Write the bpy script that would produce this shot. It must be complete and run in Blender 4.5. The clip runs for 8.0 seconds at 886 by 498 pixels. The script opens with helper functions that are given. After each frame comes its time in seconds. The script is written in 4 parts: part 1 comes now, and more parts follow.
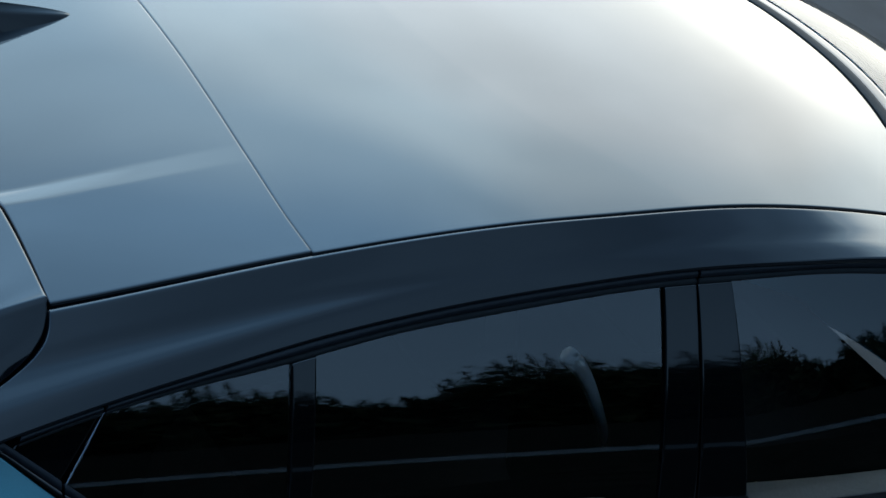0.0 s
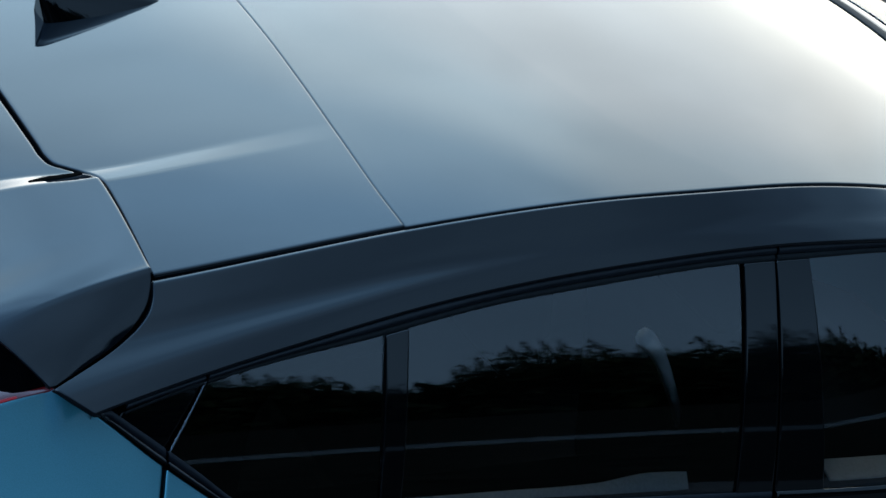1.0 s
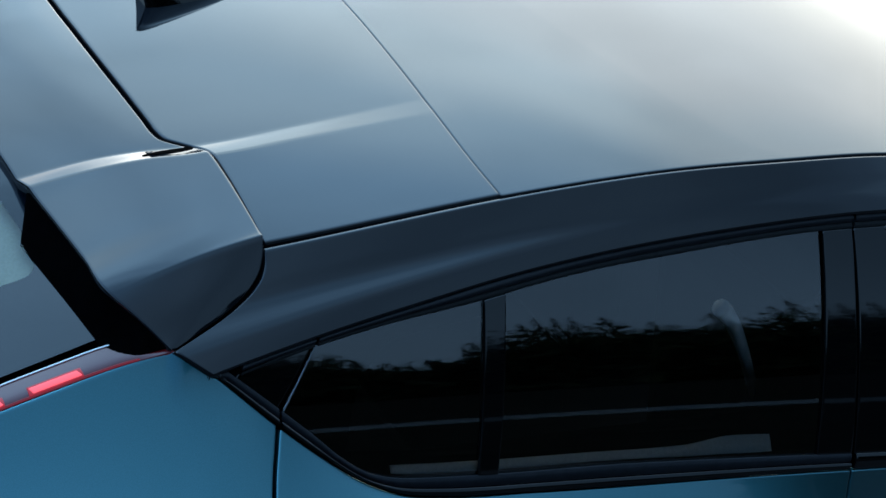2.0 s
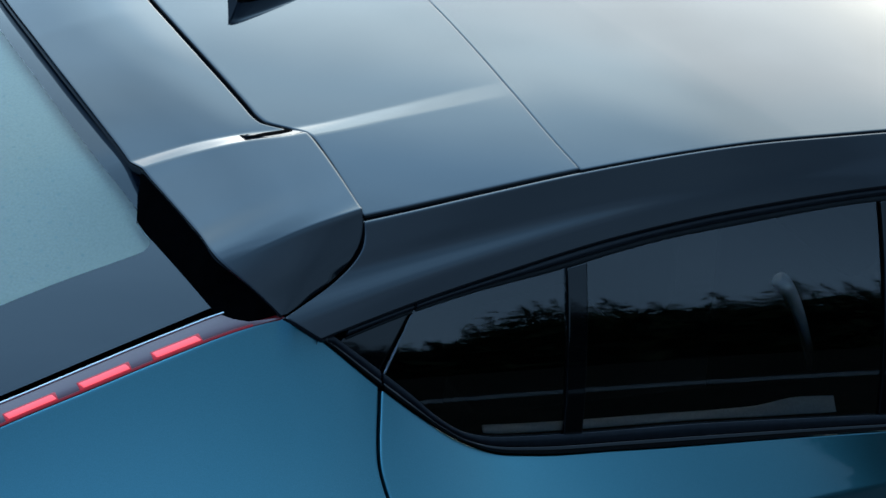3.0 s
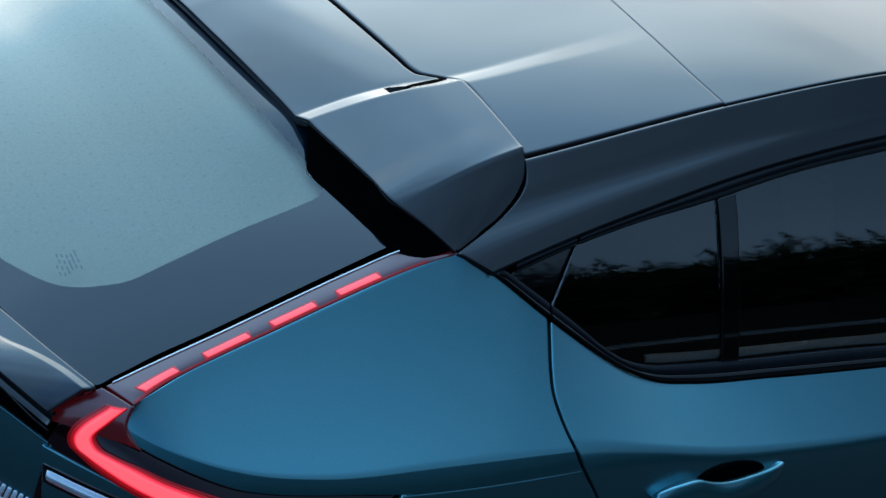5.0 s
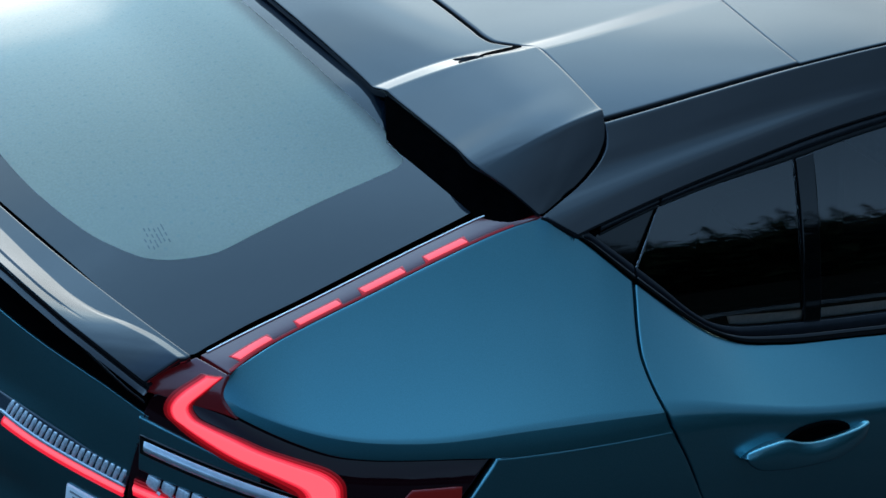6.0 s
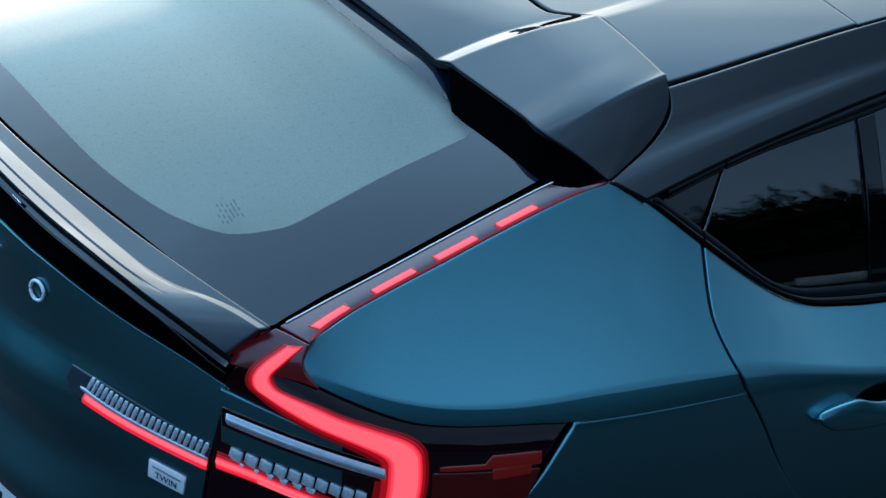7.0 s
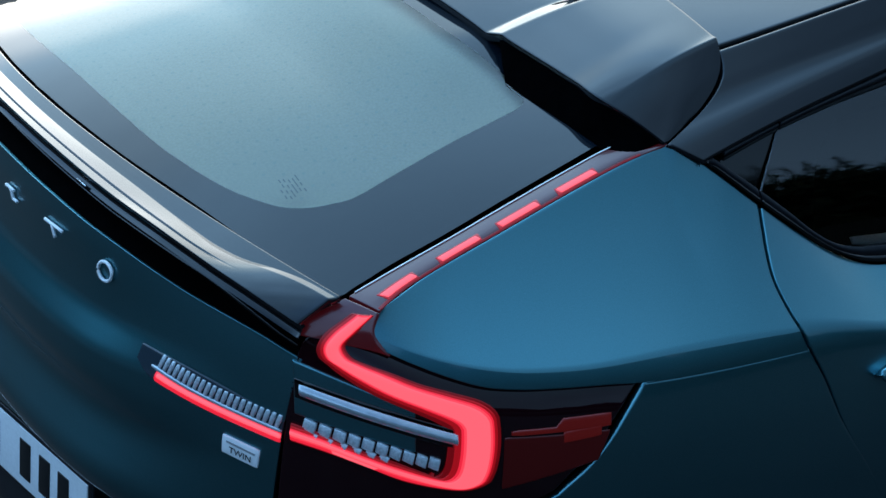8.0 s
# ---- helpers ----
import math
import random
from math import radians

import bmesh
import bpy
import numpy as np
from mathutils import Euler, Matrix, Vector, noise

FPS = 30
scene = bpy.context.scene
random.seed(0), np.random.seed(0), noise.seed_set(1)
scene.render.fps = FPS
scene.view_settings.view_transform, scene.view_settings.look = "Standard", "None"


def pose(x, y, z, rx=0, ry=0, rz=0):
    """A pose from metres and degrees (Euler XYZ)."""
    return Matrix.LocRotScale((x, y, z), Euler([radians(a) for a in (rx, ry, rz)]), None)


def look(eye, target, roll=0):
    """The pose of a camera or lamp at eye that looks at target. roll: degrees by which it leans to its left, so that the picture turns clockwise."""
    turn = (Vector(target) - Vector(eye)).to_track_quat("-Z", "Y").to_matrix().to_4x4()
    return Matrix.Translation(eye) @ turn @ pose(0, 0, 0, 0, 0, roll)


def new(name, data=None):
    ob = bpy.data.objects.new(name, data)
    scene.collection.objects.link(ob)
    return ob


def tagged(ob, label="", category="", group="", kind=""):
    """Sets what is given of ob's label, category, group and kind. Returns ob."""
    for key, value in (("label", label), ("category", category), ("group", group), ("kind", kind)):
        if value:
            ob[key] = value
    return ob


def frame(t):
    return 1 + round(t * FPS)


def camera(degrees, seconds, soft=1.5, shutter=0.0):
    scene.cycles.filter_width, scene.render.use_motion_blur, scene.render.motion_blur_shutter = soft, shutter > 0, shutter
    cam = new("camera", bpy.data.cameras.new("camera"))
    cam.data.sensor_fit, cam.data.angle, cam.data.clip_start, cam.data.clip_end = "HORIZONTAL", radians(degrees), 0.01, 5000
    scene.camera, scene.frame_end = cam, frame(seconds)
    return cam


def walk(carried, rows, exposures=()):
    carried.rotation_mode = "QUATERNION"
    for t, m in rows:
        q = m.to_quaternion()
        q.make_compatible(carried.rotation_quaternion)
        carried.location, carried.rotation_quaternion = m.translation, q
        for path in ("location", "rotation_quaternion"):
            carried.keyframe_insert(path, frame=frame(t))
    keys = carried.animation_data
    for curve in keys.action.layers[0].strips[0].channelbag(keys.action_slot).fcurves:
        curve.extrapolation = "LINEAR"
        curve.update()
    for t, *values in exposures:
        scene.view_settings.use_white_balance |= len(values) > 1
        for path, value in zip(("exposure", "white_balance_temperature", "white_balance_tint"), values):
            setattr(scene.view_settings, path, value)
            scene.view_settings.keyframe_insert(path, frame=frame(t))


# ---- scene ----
cam = camera(28.0, 8.0)
# seconds, eye, target, roll
PATH = [
    (0, (0.0261, -2.2887, 2.7063), (1.227, -1.0058, 1.7512), 21.07),
    (0.5, (-0.0199, -2.2985, 2.6809), (1.17, -1.0016, 1.731), 20.66),
    (1, (-0.076, -2.3104, 2.6536), (1.0997, -1.001, 1.7032), 20.14),
    (1.5, (-0.1375, -2.3244, 2.6263), (1.0247, -1.0047, 1.6736), 19.48),
    (3, (-0.4004, -2.4532, 2.6115), (0.7346, -1.1011, 1.6716), 17.24),
    (3.5, (-0.4803, -2.4859, 2.5919), (0.648, -1.1284, 1.6518), 16.35),
    (4, (-0.5379, -2.4948, 2.5634), (0.5829, -1.1276, 1.6282), 15.43),
    (4.5, (-0.5821, -2.4933, 2.5292), (0.5324, -1.1158, 1.6016), 14.53),
    (6, (-0.7137, -2.4732, 2.4038), (0.3767, -1.064, 1.4952), 11.38),
    (6.5, (-0.7554, -2.4697, 2.3705), (0.3286, -1.0533, 1.4656), 10.42),
    (7, (-0.7984, -2.4658, 2.3387), (0.281, -1.0422, 1.4396), 9.38),
    (7.5, (-0.8427, -2.4651, 2.307), (0.235, -1.0352, 1.416), 8.26),
    (8, (-0.8879, -2.4663, 2.2742), (0.1887, -1.0305, 1.3913), 7.12),
]
walk(cam, [(t, look(eye, target, roll)) for t, eye, target, roll in PATH],
     exposures=[(0.0, 2.6), (8.0, 2.6)])

# ---- light: a dim overcast evening, the bright part of the sky ahead and to the left of the car ----
SUN_AZ, SUN_EL = 30.0, 10.0          # degrees from +x towards +y, and above the horizon
world = bpy.data.worlds.new("evening_sky")
scene.world = world
world.use_nodes = True
wn, wl = world.node_tree.nodes, world.node_tree.links
wn.clear()
w_out = wn.new("ShaderNodeOutputWorld")
w_bg = wn.new("ShaderNodeBackground")
sky = wn.new("ShaderNodeTexSky")
sky.sky_type = 'NISHITA'
sky.sun_disc = False
sky.sun_elevation = radians(SUN_EL)
sky.sun_rotation = radians(90.0 - SUN_AZ)
sky.air_density, sky.dust_density, sky.ozone_density = 1.0, 2.0, 3.0
w_bg.inputs["Strength"].default_value = 1.0


def w_math(op, a, b):
    nd = wn.new("ShaderNodeMath")
    nd.operation = op
    for k, v in enumerate((a, b)):
        if isinstance(v, (int, float)):
            nd.inputs[k].default_value = v
        else:
            wl.new(v, nd.inputs[k])
    return nd.outputs[0]


def w_ramp(value, *stops):
    nd = wn.new("ShaderNodeValToRGB")
    nd.color_ramp.interpolation = 'EASE'
    while len(nd.color_ramp.elements) < len(stops):
        nd.color_ramp.elements.new(0.5)
    for e, (at, colour) in zip(nd.color_ramp.elements, stops):
        e.position, e.color = at, (*colour, 1)
    wl.new(value, nd.inputs["Fac"])
    return nd.outputs["Color"]


# a blue-grey cloud ceiling overhead, thin and bright towards the low sun ahead and to the left, dark elsewhere
w_tc = wn.new("ShaderNodeTexCoord")


def w_facing(az, el):
    """How far a direction of the sky faces the point at this azimuth and elevation."""
    nd = wn.new("ShaderNodeVectorMath")
    nd.operation = 'DOT_PRODUCT'
    nd.inputs[1].default_value = (math.cos(radians(el)) * math.cos(radians(az)), math.cos(radians(el)) * math.sin(radians(az)), math.sin(radians(el)))
    wl.new(w_tc.outputs["Generated"], nd.inputs[0])
    return nd.outputs["Value"]


ceiling_cloud = w_ramp(w_facing(85, 50), (0.0, (0.027, 0.050, 0.080)), (0.20, (0.038, 0.070, 0.113)), (0.40, (0.060, 0.110, 0.170)), (0.60, (0.090, 0.158, 0.235)), (0.80, (0.180, 0.300, 0.430)), (0.92, (0.255, 0.412, 0.565)), (1.0, (0.270, 0.432, 0.590)))
glow = w_ramp(w_facing(44, 22), (0.76, (0, 0, 0)), (0.87, (0.100, 0.125, 0.125)), (0.93, (0.32, 0.335, 0.290)), (0.975, (0.43, 0.40, 0.32)), (1.0, (0.45, 0.415, 0.325)))
low_glow = w_ramp(w_facing(72, 3), (0.91, (0, 0, 0)), (0.96, (0.32, 0.275, 0.215)), (1.0, (0.75, 0.645, 0.505)))
# the sky behind is brighter; a dimmed ring round it darkens the tailgate
dusk = w_ramp(w_math('ADD', w_math('MULTIPLY', w_facing(10, 0), 0.5), 0.5), (0.05, (2.0, 2.15, 2.25)), (0.15, (1.5, 1.65, 1.8)), (0.28, (0.70, 0.80, 0.95)), (0.42, (1, 1, 1)))
w_cloud = wn.new("ShaderNodeTexNoise")
w_cloud.inputs["Scale"].default_value, w_cloud.inputs["Detail"].default_value = 2.2, 4.0
wl.new(w_tc.outputs["Generated"], w_cloud.inputs["Vector"])
patch = w_ramp(w_cloud.outputs["Fac"], (0.3, (0.86, 0.865, 0.87)), (0.7, (1.13, 1.125, 1.12)))


def w_mix(kind, a, b, fac=1.0):
    nd = wn.new("ShaderNodeMix")
    nd.data_type, nd.blend_type = 'RGBA', kind
    nd.inputs["Factor"].default_value = fac
    for sock, v in ((nd.inputs[6], a), (nd.inputs[7], b)):
        if isinstance(v, tuple):
            sock.default_value = (*v, 1)
        else:
            wl.new(v, sock)
    return nd.outputs[2]


# the cloud is thinner and bluer overhead
overhead = w_ramp(w_facing(0, 90), (0.74, (1, 1, 1)), (0.90, (0.90, 1.03, 1.14)), (1.0, (0.80, 0.95, 1.08)))
cloud_base = w_mix('ADD', w_mix('MULTIPLY', sky.outputs["Color"], (0.005, 0.005, 0.005)), w_mix('MULTIPLY', ceiling_cloud, overhead))
# the unseen sky ahead and right is dimmed, so the doors mirror less light
door_dim = w_ramp(w_facing(-20, 25), (0.83, (1, 1, 1)), (0.95, (0.66, 0.68, 0.70)))
total = w_mix('MULTIPLY', w_mix('MULTIPLY', w_mix('MULTIPLY', door_dim, w_mix('ADD', w_mix('ADD', glow, low_glow), cloud_base)), patch), dusk)
wl.new(total, w_bg.inputs["Color"])
wl.new(w_bg.outputs["Background"], w_out.inputs["Surface"])

sun_data = bpy.data.lights.new("sun", 'SUN')
sun_data.energy, sun_data.angle, sun_data.color = 0.03, radians(60), (1.0, 0.93, 0.84)
sun = new("sun", sun_data)
sun_way = Vector((math.cos(radians(SUN_EL)) * math.cos(radians(SUN_AZ)), math.cos(radians(SUN_EL)) * math.sin(radians(SUN_AZ)), math.sin(radians(SUN_EL))))
sun.matrix_world = look(tuple(sun_way * 20), (0, 0, 0))


# ---- materials ----
def material(name):
    m = bpy.data.materials.new(name)
    m.use_nodes = True
    return m, m.node_tree.nodes, m.node_tree.links, m.node_tree.nodes["Principled BSDF"]


def grain(n, l, bsdf, scale, strength, detail=4.0, distance=0.001):
    tc = n.new("ShaderNodeTexCoord")
    noi = n.new("ShaderNodeTexNoise")
    noi.inputs["Scale"].default_value, noi.inputs["Detail"].default_value = scale, detail
    bump = n.new("ShaderNodeBump")
    bump.inputs["Strength"].default_value, bump.inputs["Distance"].default_value = strength, distance
    l.new(tc.outputs["Object"], noi.inputs["Vector"])
    l.new(noi.outputs["Fac"], bump.inputs["Height"])
    l.new(bump.outputs["Normal"], bsdf.inputs["Normal"])
    return tc, noi


def varied(n, l, bsdf, tc, dark, light, scale, name="Base Color", detail=5.0):
    noi = n.new("ShaderNodeTexNoise")
    noi.inputs["Scale"].default_value, noi.inputs["Detail"].default_value = scale, detail
    ramp = n.new("ShaderNodeValToRGB")
    ramp.color_ramp.elements[0].position, ramp.color_ramp.elements[1].position = 0.3, 0.7
    ramp.color_ramp.elements[0].color, ramp.color_ramp.elements[1].color = (*dark, 1), (*light, 1)
    l.new(tc.outputs["Object"], noi.inputs["Vector"])
    l.new(noi.outputs["Fac"], ramp.inputs["Fac"])
    l.new(ramp.outputs["Color"], bsdf.inputs[name])


def paint(name, dark, light, metallic, rough, coat_rough, coat_ior=1.5, coat=1.0):
    m, n, l, b = material(name)
    tc = n.new("ShaderNodeTexCoord")
    varied(n, l, b, tc, dark, light, 900.0, detail=1.0)
    b.inputs["Metallic"].default_value, b.inputs["Roughness"].default_value = metallic, rough
    b.inputs["Coat Weight"].default_value, b.inputs["Coat Roughness"].default_value = coat, coat_rough
    b.inputs["Coat IOR"].default_value = coat_ior
    b.inputs["Specular IOR Level"].default_value = 0.0
    noi = n.new("ShaderNodeTexNoise")
    noi.inputs["Scale"].default_value, noi.inputs["Detail"].default_value = 60.0, 2.0
    bump = n.new("ShaderNodeBump")
    bump.inputs["Strength"].default_value, bump.inputs["Distance"].default_value = 0.02, 0.0006
    l.new(tc.outputs["Object"], noi.inputs["Vector"])
    l.new(noi.outputs["Fac"], bump.inputs["Height"])
    l.new(bump.outputs["Normal"], b.inputs["Coat Normal"])
    return m


def plain(name, dark, light, rough, scale=40.0, bump=0.2, metallic=0.0, gloss=0.5):
    m, n, l, b = material(name)
    tc, _ = grain(n, l, b, scale * 4, bump)
    varied(n, l, b, tc, dark, light, scale)
    b.inputs["Roughness"].default_value, b.inputs["Metallic"].default_value = rough, metallic
    b.inputs["Specular IOR Level"].default_value = gloss
    return m


def clear_glass(name, tint, rough=0.02, ior=1.52):
    """A thin pane: what is behind it shows through its tint, and its faces mirror the surroundings."""
    m = bpy.data.materials.new(name)
    m.use_nodes = True
    n, l = m.node_tree.nodes, m.node_tree.links
    n.clear()
    out, mix = n.new("ShaderNodeOutputMaterial"), n.new("ShaderNodeMixShader")
    see, gloss, fres = n.new("ShaderNodeBsdfTransparent"), n.new("ShaderNodeBsdfGlossy"), n.new("ShaderNodeFresnel")
    see.inputs["Color"].default_value = (*tint, 1)
    gloss.inputs["Roughness"].default_value = rough
    fres.inputs["IOR"].default_value = ior
    l.new(fres.outputs["Fac"], mix.inputs["Fac"])
    l.new(see.outputs["BSDF"], mix.inputs[1])
    l.new(gloss.outputs["BSDF"], mix.inputs[2])
    l.new(mix.outputs["Shader"], out.inputs["Surface"])
    return m


def glowing(name, colour, strength):
    m, n, l, b = material(name)
    b.inputs["Base Color"].default_value = (*[0.08 * c for c in colour], 1)
    b.inputs["Emission Color"].default_value = (*colour, 1)
    b.inputs["Emission Strength"].default_value = strength
    b.inputs["Roughness"].default_value = 0.3
    return m


BLACK_PAINT = paint("black_clearcoat_paint", (0.0020, 0.0028, 0.0042), (0.0040, 0.0054, 0.0075), 0.0, 0.35, 0.035, 1.62)
BLUE_PAINT = paint("blue_metallic_paint", (0.061, 0.230, 0.270), (0.077, 0.272, 0.320), 1.0, 0.33, 0.025)
GLOSS_BLACK = paint("piano_black", (0.0010, 0.0010, 0.0012), (0.0016, 0.0016, 0.0020), 0.0, 0.3, 0.03, 1.56)
SATIN_BLACK = plain("satin_black_trim", (0.005, 0.006, 0.008), (0.010, 0.011, 0.014), 0.36, 80.0, 0.1, gloss=0.25)
RUBBER = plain("black_rubber", (0.004, 0.004, 0.004), (0.008, 0.008, 0.008), 0.75, 90.0, 0.2, gloss=0.25)
# near black: shade in gaps and recesses put into the colour; also black frit
VOID = plain("shade_gap_and_frit_black", (0.0005, 0.0005, 0.0006), (0.0010, 0.0010, 0.0012), 0.95, 60.0, 0.1, gloss=0.01)
CHROME = plain("brushed_chrome", (0.6, 0.62, 0.65), (0.75, 0.77, 0.8), 0.16, 300.0, 0.02, metallic=1.0)
PRIVACY_GLASS = clear_glass("tinted_side_glass", (0.82, 0.85, 0.85), ior=2.15)
REAR_GLASS = clear_glass("tinted_rear_glass", (0.80, 0.84, 0.78), ior=1.52)
FRIT = paint("black_glass_border", (0.002, 0.005, 0.009), (0.004, 0.008, 0.013), 0.0, 0.25, 0.03, 1.46)
LAMP_RED = glowing("red_tail_light", (1.0, 0.11, 0.15), 0.20)
LAMP_WARM = glowing("red_light_band", (1.0, 0.055, 0.09), 0.175)
LAMP_FAINT = glowing("faint_red_light", (1.0, 0.006, 0.02), 0.018)
LAMP_MID = glowing("red_light_edge", (1.0, 0.022, 0.055), 0.14)
LAMP_DEEP = glowing("deep_red_light", (1.0, 0.010, 0.025), 0.05)


# ---- curves and surfaces of the body: x ahead, y to the car's left, z up ----
def spline(*knots):
    """A smooth curve through (x, value) knots, straight beyond its ends."""
    xs, ys = np.array([k[0] for k in knots], float), np.array([k[1] for k in knots], float)
    ms = np.gradient(ys, xs)

    def at(x):
        if x <= xs[0]:
            return float(ys[0] + ms[0] * (x - xs[0]))
        if x >= xs[-1]:
            return float(ys[-1] + ms[-1] * (x - xs[-1]))
        i = int(np.searchsorted(xs, x)) - 1
        h = xs[i + 1] - xs[i]
        t = (x - xs[i]) / h
        return float(ys[i] * (2 * t**3 - 3 * t**2 + 1) + ys[i + 1] * (3 * t**2 - 2 * t**3)
                     + h * (ms[i] * (t**3 - 2 * t**2 + t) + ms[i + 1] * (t**3 - t**2)))
    return at


def mix(a, b, t):
    return a + (b - a) * t


def step(a, b, x):
    t = min(1.0, max(0.0, (x - a) / (b - a)))
    return t * t * (3 - 2 * t)


# greenhouse side: y of the windows at (x, z)
def side_y(x, z):
    if x > 2.2:
        x = 2.2 + 0.3 * (1 - math.exp((2.2 - x) / 0.3))
    return -0.757 + 0.43 * (z - 1.2) + 0.45 * (z - 1.2)**2 - 0.08 * (x - 1.4) - 0.021 * (x - 1.4)**2


def side_at(x, z, out=0.0):
    return Vector((x, side_y(x, z) - 0.9 * out, z + 0.42 * out))


frame_top = spline((0.8, 1.228), (0.926, 1.264), (1.07, 1.301), (1.233, 1.337), (1.408, 1.373), (1.597, 1.404), (1.801, 1.429), (2.061, 1.454), (2.259, 1.465), (2.464, 1.47), (2.75, 1.452), (3.0, 1.40))
glass_top = spline((0.9, 1.234), (0.939, 1.246), (1.047, 1.276), (1.15, 1.299), (1.311, 1.327), (1.502, 1.363), (1.698, 1.389), (1.985, 1.421), (2.135, 1.431), (2.298, 1.441), (2.477, 1.441), (2.75, 1.42), (3.0, 1.365))
belt_glass = spline((0.902, 1.268), (0.939, 1.244), (1.0, 1.204), (1.06, 1.163), (1.105, 1.130), (1.150, 1.105), (1.196, 1.0925), (1.25, 1.088), (1.337, 1.085), (1.61, 1.083), (1.955, 1.076), (2.6, 1.066), (3.2, 1.055))
belt_trim = spline((0.839, 1.283), (0.896, 1.251), (0.998, 1.18), (1.07, 1.133), (1.153, 1.086), (1.206, 1.066), (1.291, 1.054), (1.457, 1.048), (2.036, 1.043), (3.2, 1.03))

# roof: edge beside the cant rail, and centre line
edge_y = spline((0.7, -0.57), (0.992, -0.596), (1.37, -0.612), (1.686, -0.628), (2.2, -0.628), (2.56, -0.618), (2.95, -0.59))
edge_z = spline((0.992, 1.383), (1.2, 1.426), (1.37, 1.459), (1.686, 1.507), (1.91, 1.520), (2.15, 1.525), (2.56, 1.489), (2.95, 1.41))
roof_mid = spline((0.886, 1.428), (1.06, 1.462), (1.358, 1.518), (1.7, 1.566), (2.1, 1.588), (2.5, 1.574), (2.95, 1.512))


def ramp(a, b, x):
    return min(1.0, max(0.0, (x - a) / (b - a)))


wing_mid = spline((0.70, 0.360), (0.78, 0.373), (0.85, 0.383), (0.90, 0.391), (0.95, 0.401), (1.0, 0.405), (1.15, 0.405), (1.3, 0.402), (1.5, 0.400))


def wing_lift(x, y):
    """The outer wings stand a little above the sunken middle; the step dies out towards the roof."""
    k = ramp(-0.019, 0.019, abs(y) - wing_mid(x))
    k = min(1.0, max(0.0, 1.12 * k - 0.06))
    return 0.0160 * k * step(1.42, 0.97, x)


def roof_base(x, y, lift=0.0):
    a = abs(y / edge_y(x))
    drop = (roof_mid(x) + lift - edge_z(x)) * min(1.2, a)**2.4
    return Vector((x, y, roof_mid(x) + lift - drop))


def roof_at(x, y):
    return roof_base(x, y, wing_lift(x, y))


seam_way = spline((0, 1.362), (0.14, 1.3590), (0.28, 1.3550), (0.43, 1.3545), (0.54, 1.3605), (0.62, 1.3720))


def seam_x(y):
    return seam_way(abs(y))


notch_way = spline((0, 0.9145), (0.12, 0.9163), (0.24, 0.9222), (0.31, 0.9275), (0.345, 0.9312), (0.360, 0.9370), (0.374, 0.9520), (0.388, 0.9685), (0.402, 0.9775), (0.425, 0.9830), (0.46, 0.9865), (0.52, 0.9900), (0.60, 0.9940))


def notch_x(y):
    return notch_way(abs(y))


trail_x = spline((0, 0.708), (0.12, 0.711), (0.24, 0.7202), (0.34, 0.7320), (0.372, 0.7352), (0.45, 0.7485), (0.53, 0.7622), (0.604, 0.7755), (0.638, 0.8080), (0.672, 0.8440))
trail_z = spline((0, 1.380), (0.15, 1.3746), (0.30, 1.3584), (0.36, 1.348), (0.40, 1.3405), (0.45, 1.334), (0.52, 1.3255), (0.604, 1.311), (0.638, 1.291), (0.672, 1.264))


def trail_base(y):
    """The spoiler's trailing edge without the step of its wings."""
    return Vector((trail_x(abs(y)), y, trail_z(abs(y))))


def trail_at(y):
    p = trail_base(y)
    return p + Vector((0, 0, wing_lift(p.x, y)))


# rear window
glass_bow = spline((0.13, 0.27), (0.3, 0.30), (0.4, 0.298), (0.5, 0.284), (0.6, 0.262), (0.7, 0.238), (0.8, 0.213))


def rear_glass_at(x, y, out=0.0):
    return Vector((x - 0.17 * out, y, 1.198 + 0.276 * (x - 0.134) - 0.06 * (x - 0.134)**2 - glass_bow(x) * y * y + 0.024 * step(0.48, 0.72, x) * (1 - step(0.30, 0.47, abs(y))) + 0.95 * out))


def lip_x(y):
    return 0.134 + 0.393 * y * y


# lower body: s 0 at the tail's middle, 1 where the flank runs straight, beyond that metres ahead
tail_x = spline((0.2, 0.20), (0.35, 0.13), (0.42, 0.152), (0.50, 0.156), (0.60, 0.154), (0.645, 0.130), (0.69, 0.052), (0.73, 0.024), (0.752, 0.0215), (0.760, 0.0230), (0.79, 0.0335), (0.818, 0.0435), (0.828, 0.0460), (0.85, 0.0455), (0.875, 0.033), (0.905, 0.022), (0.935, 0.0205), (0.950, 0.0215), (0.957, 0.0238), (0.975, 0.0320), (0.998, 0.0424), (1.005, 0.0446), (1.015, 0.0455), (1.04, 0.0455), (1.07, 0.0435), (1.107, 0.041), (1.14, 0.043))
flank_y = spline((0.2, 0.82), (0.35, 0.885), (0.5, 0.915), (0.7, 0.925), (0.85, 0.922), (0.93, 0.912), (0.98, 0.90), (1.02, 0.887), (1.06, 0.868), (1.12, 0.83))


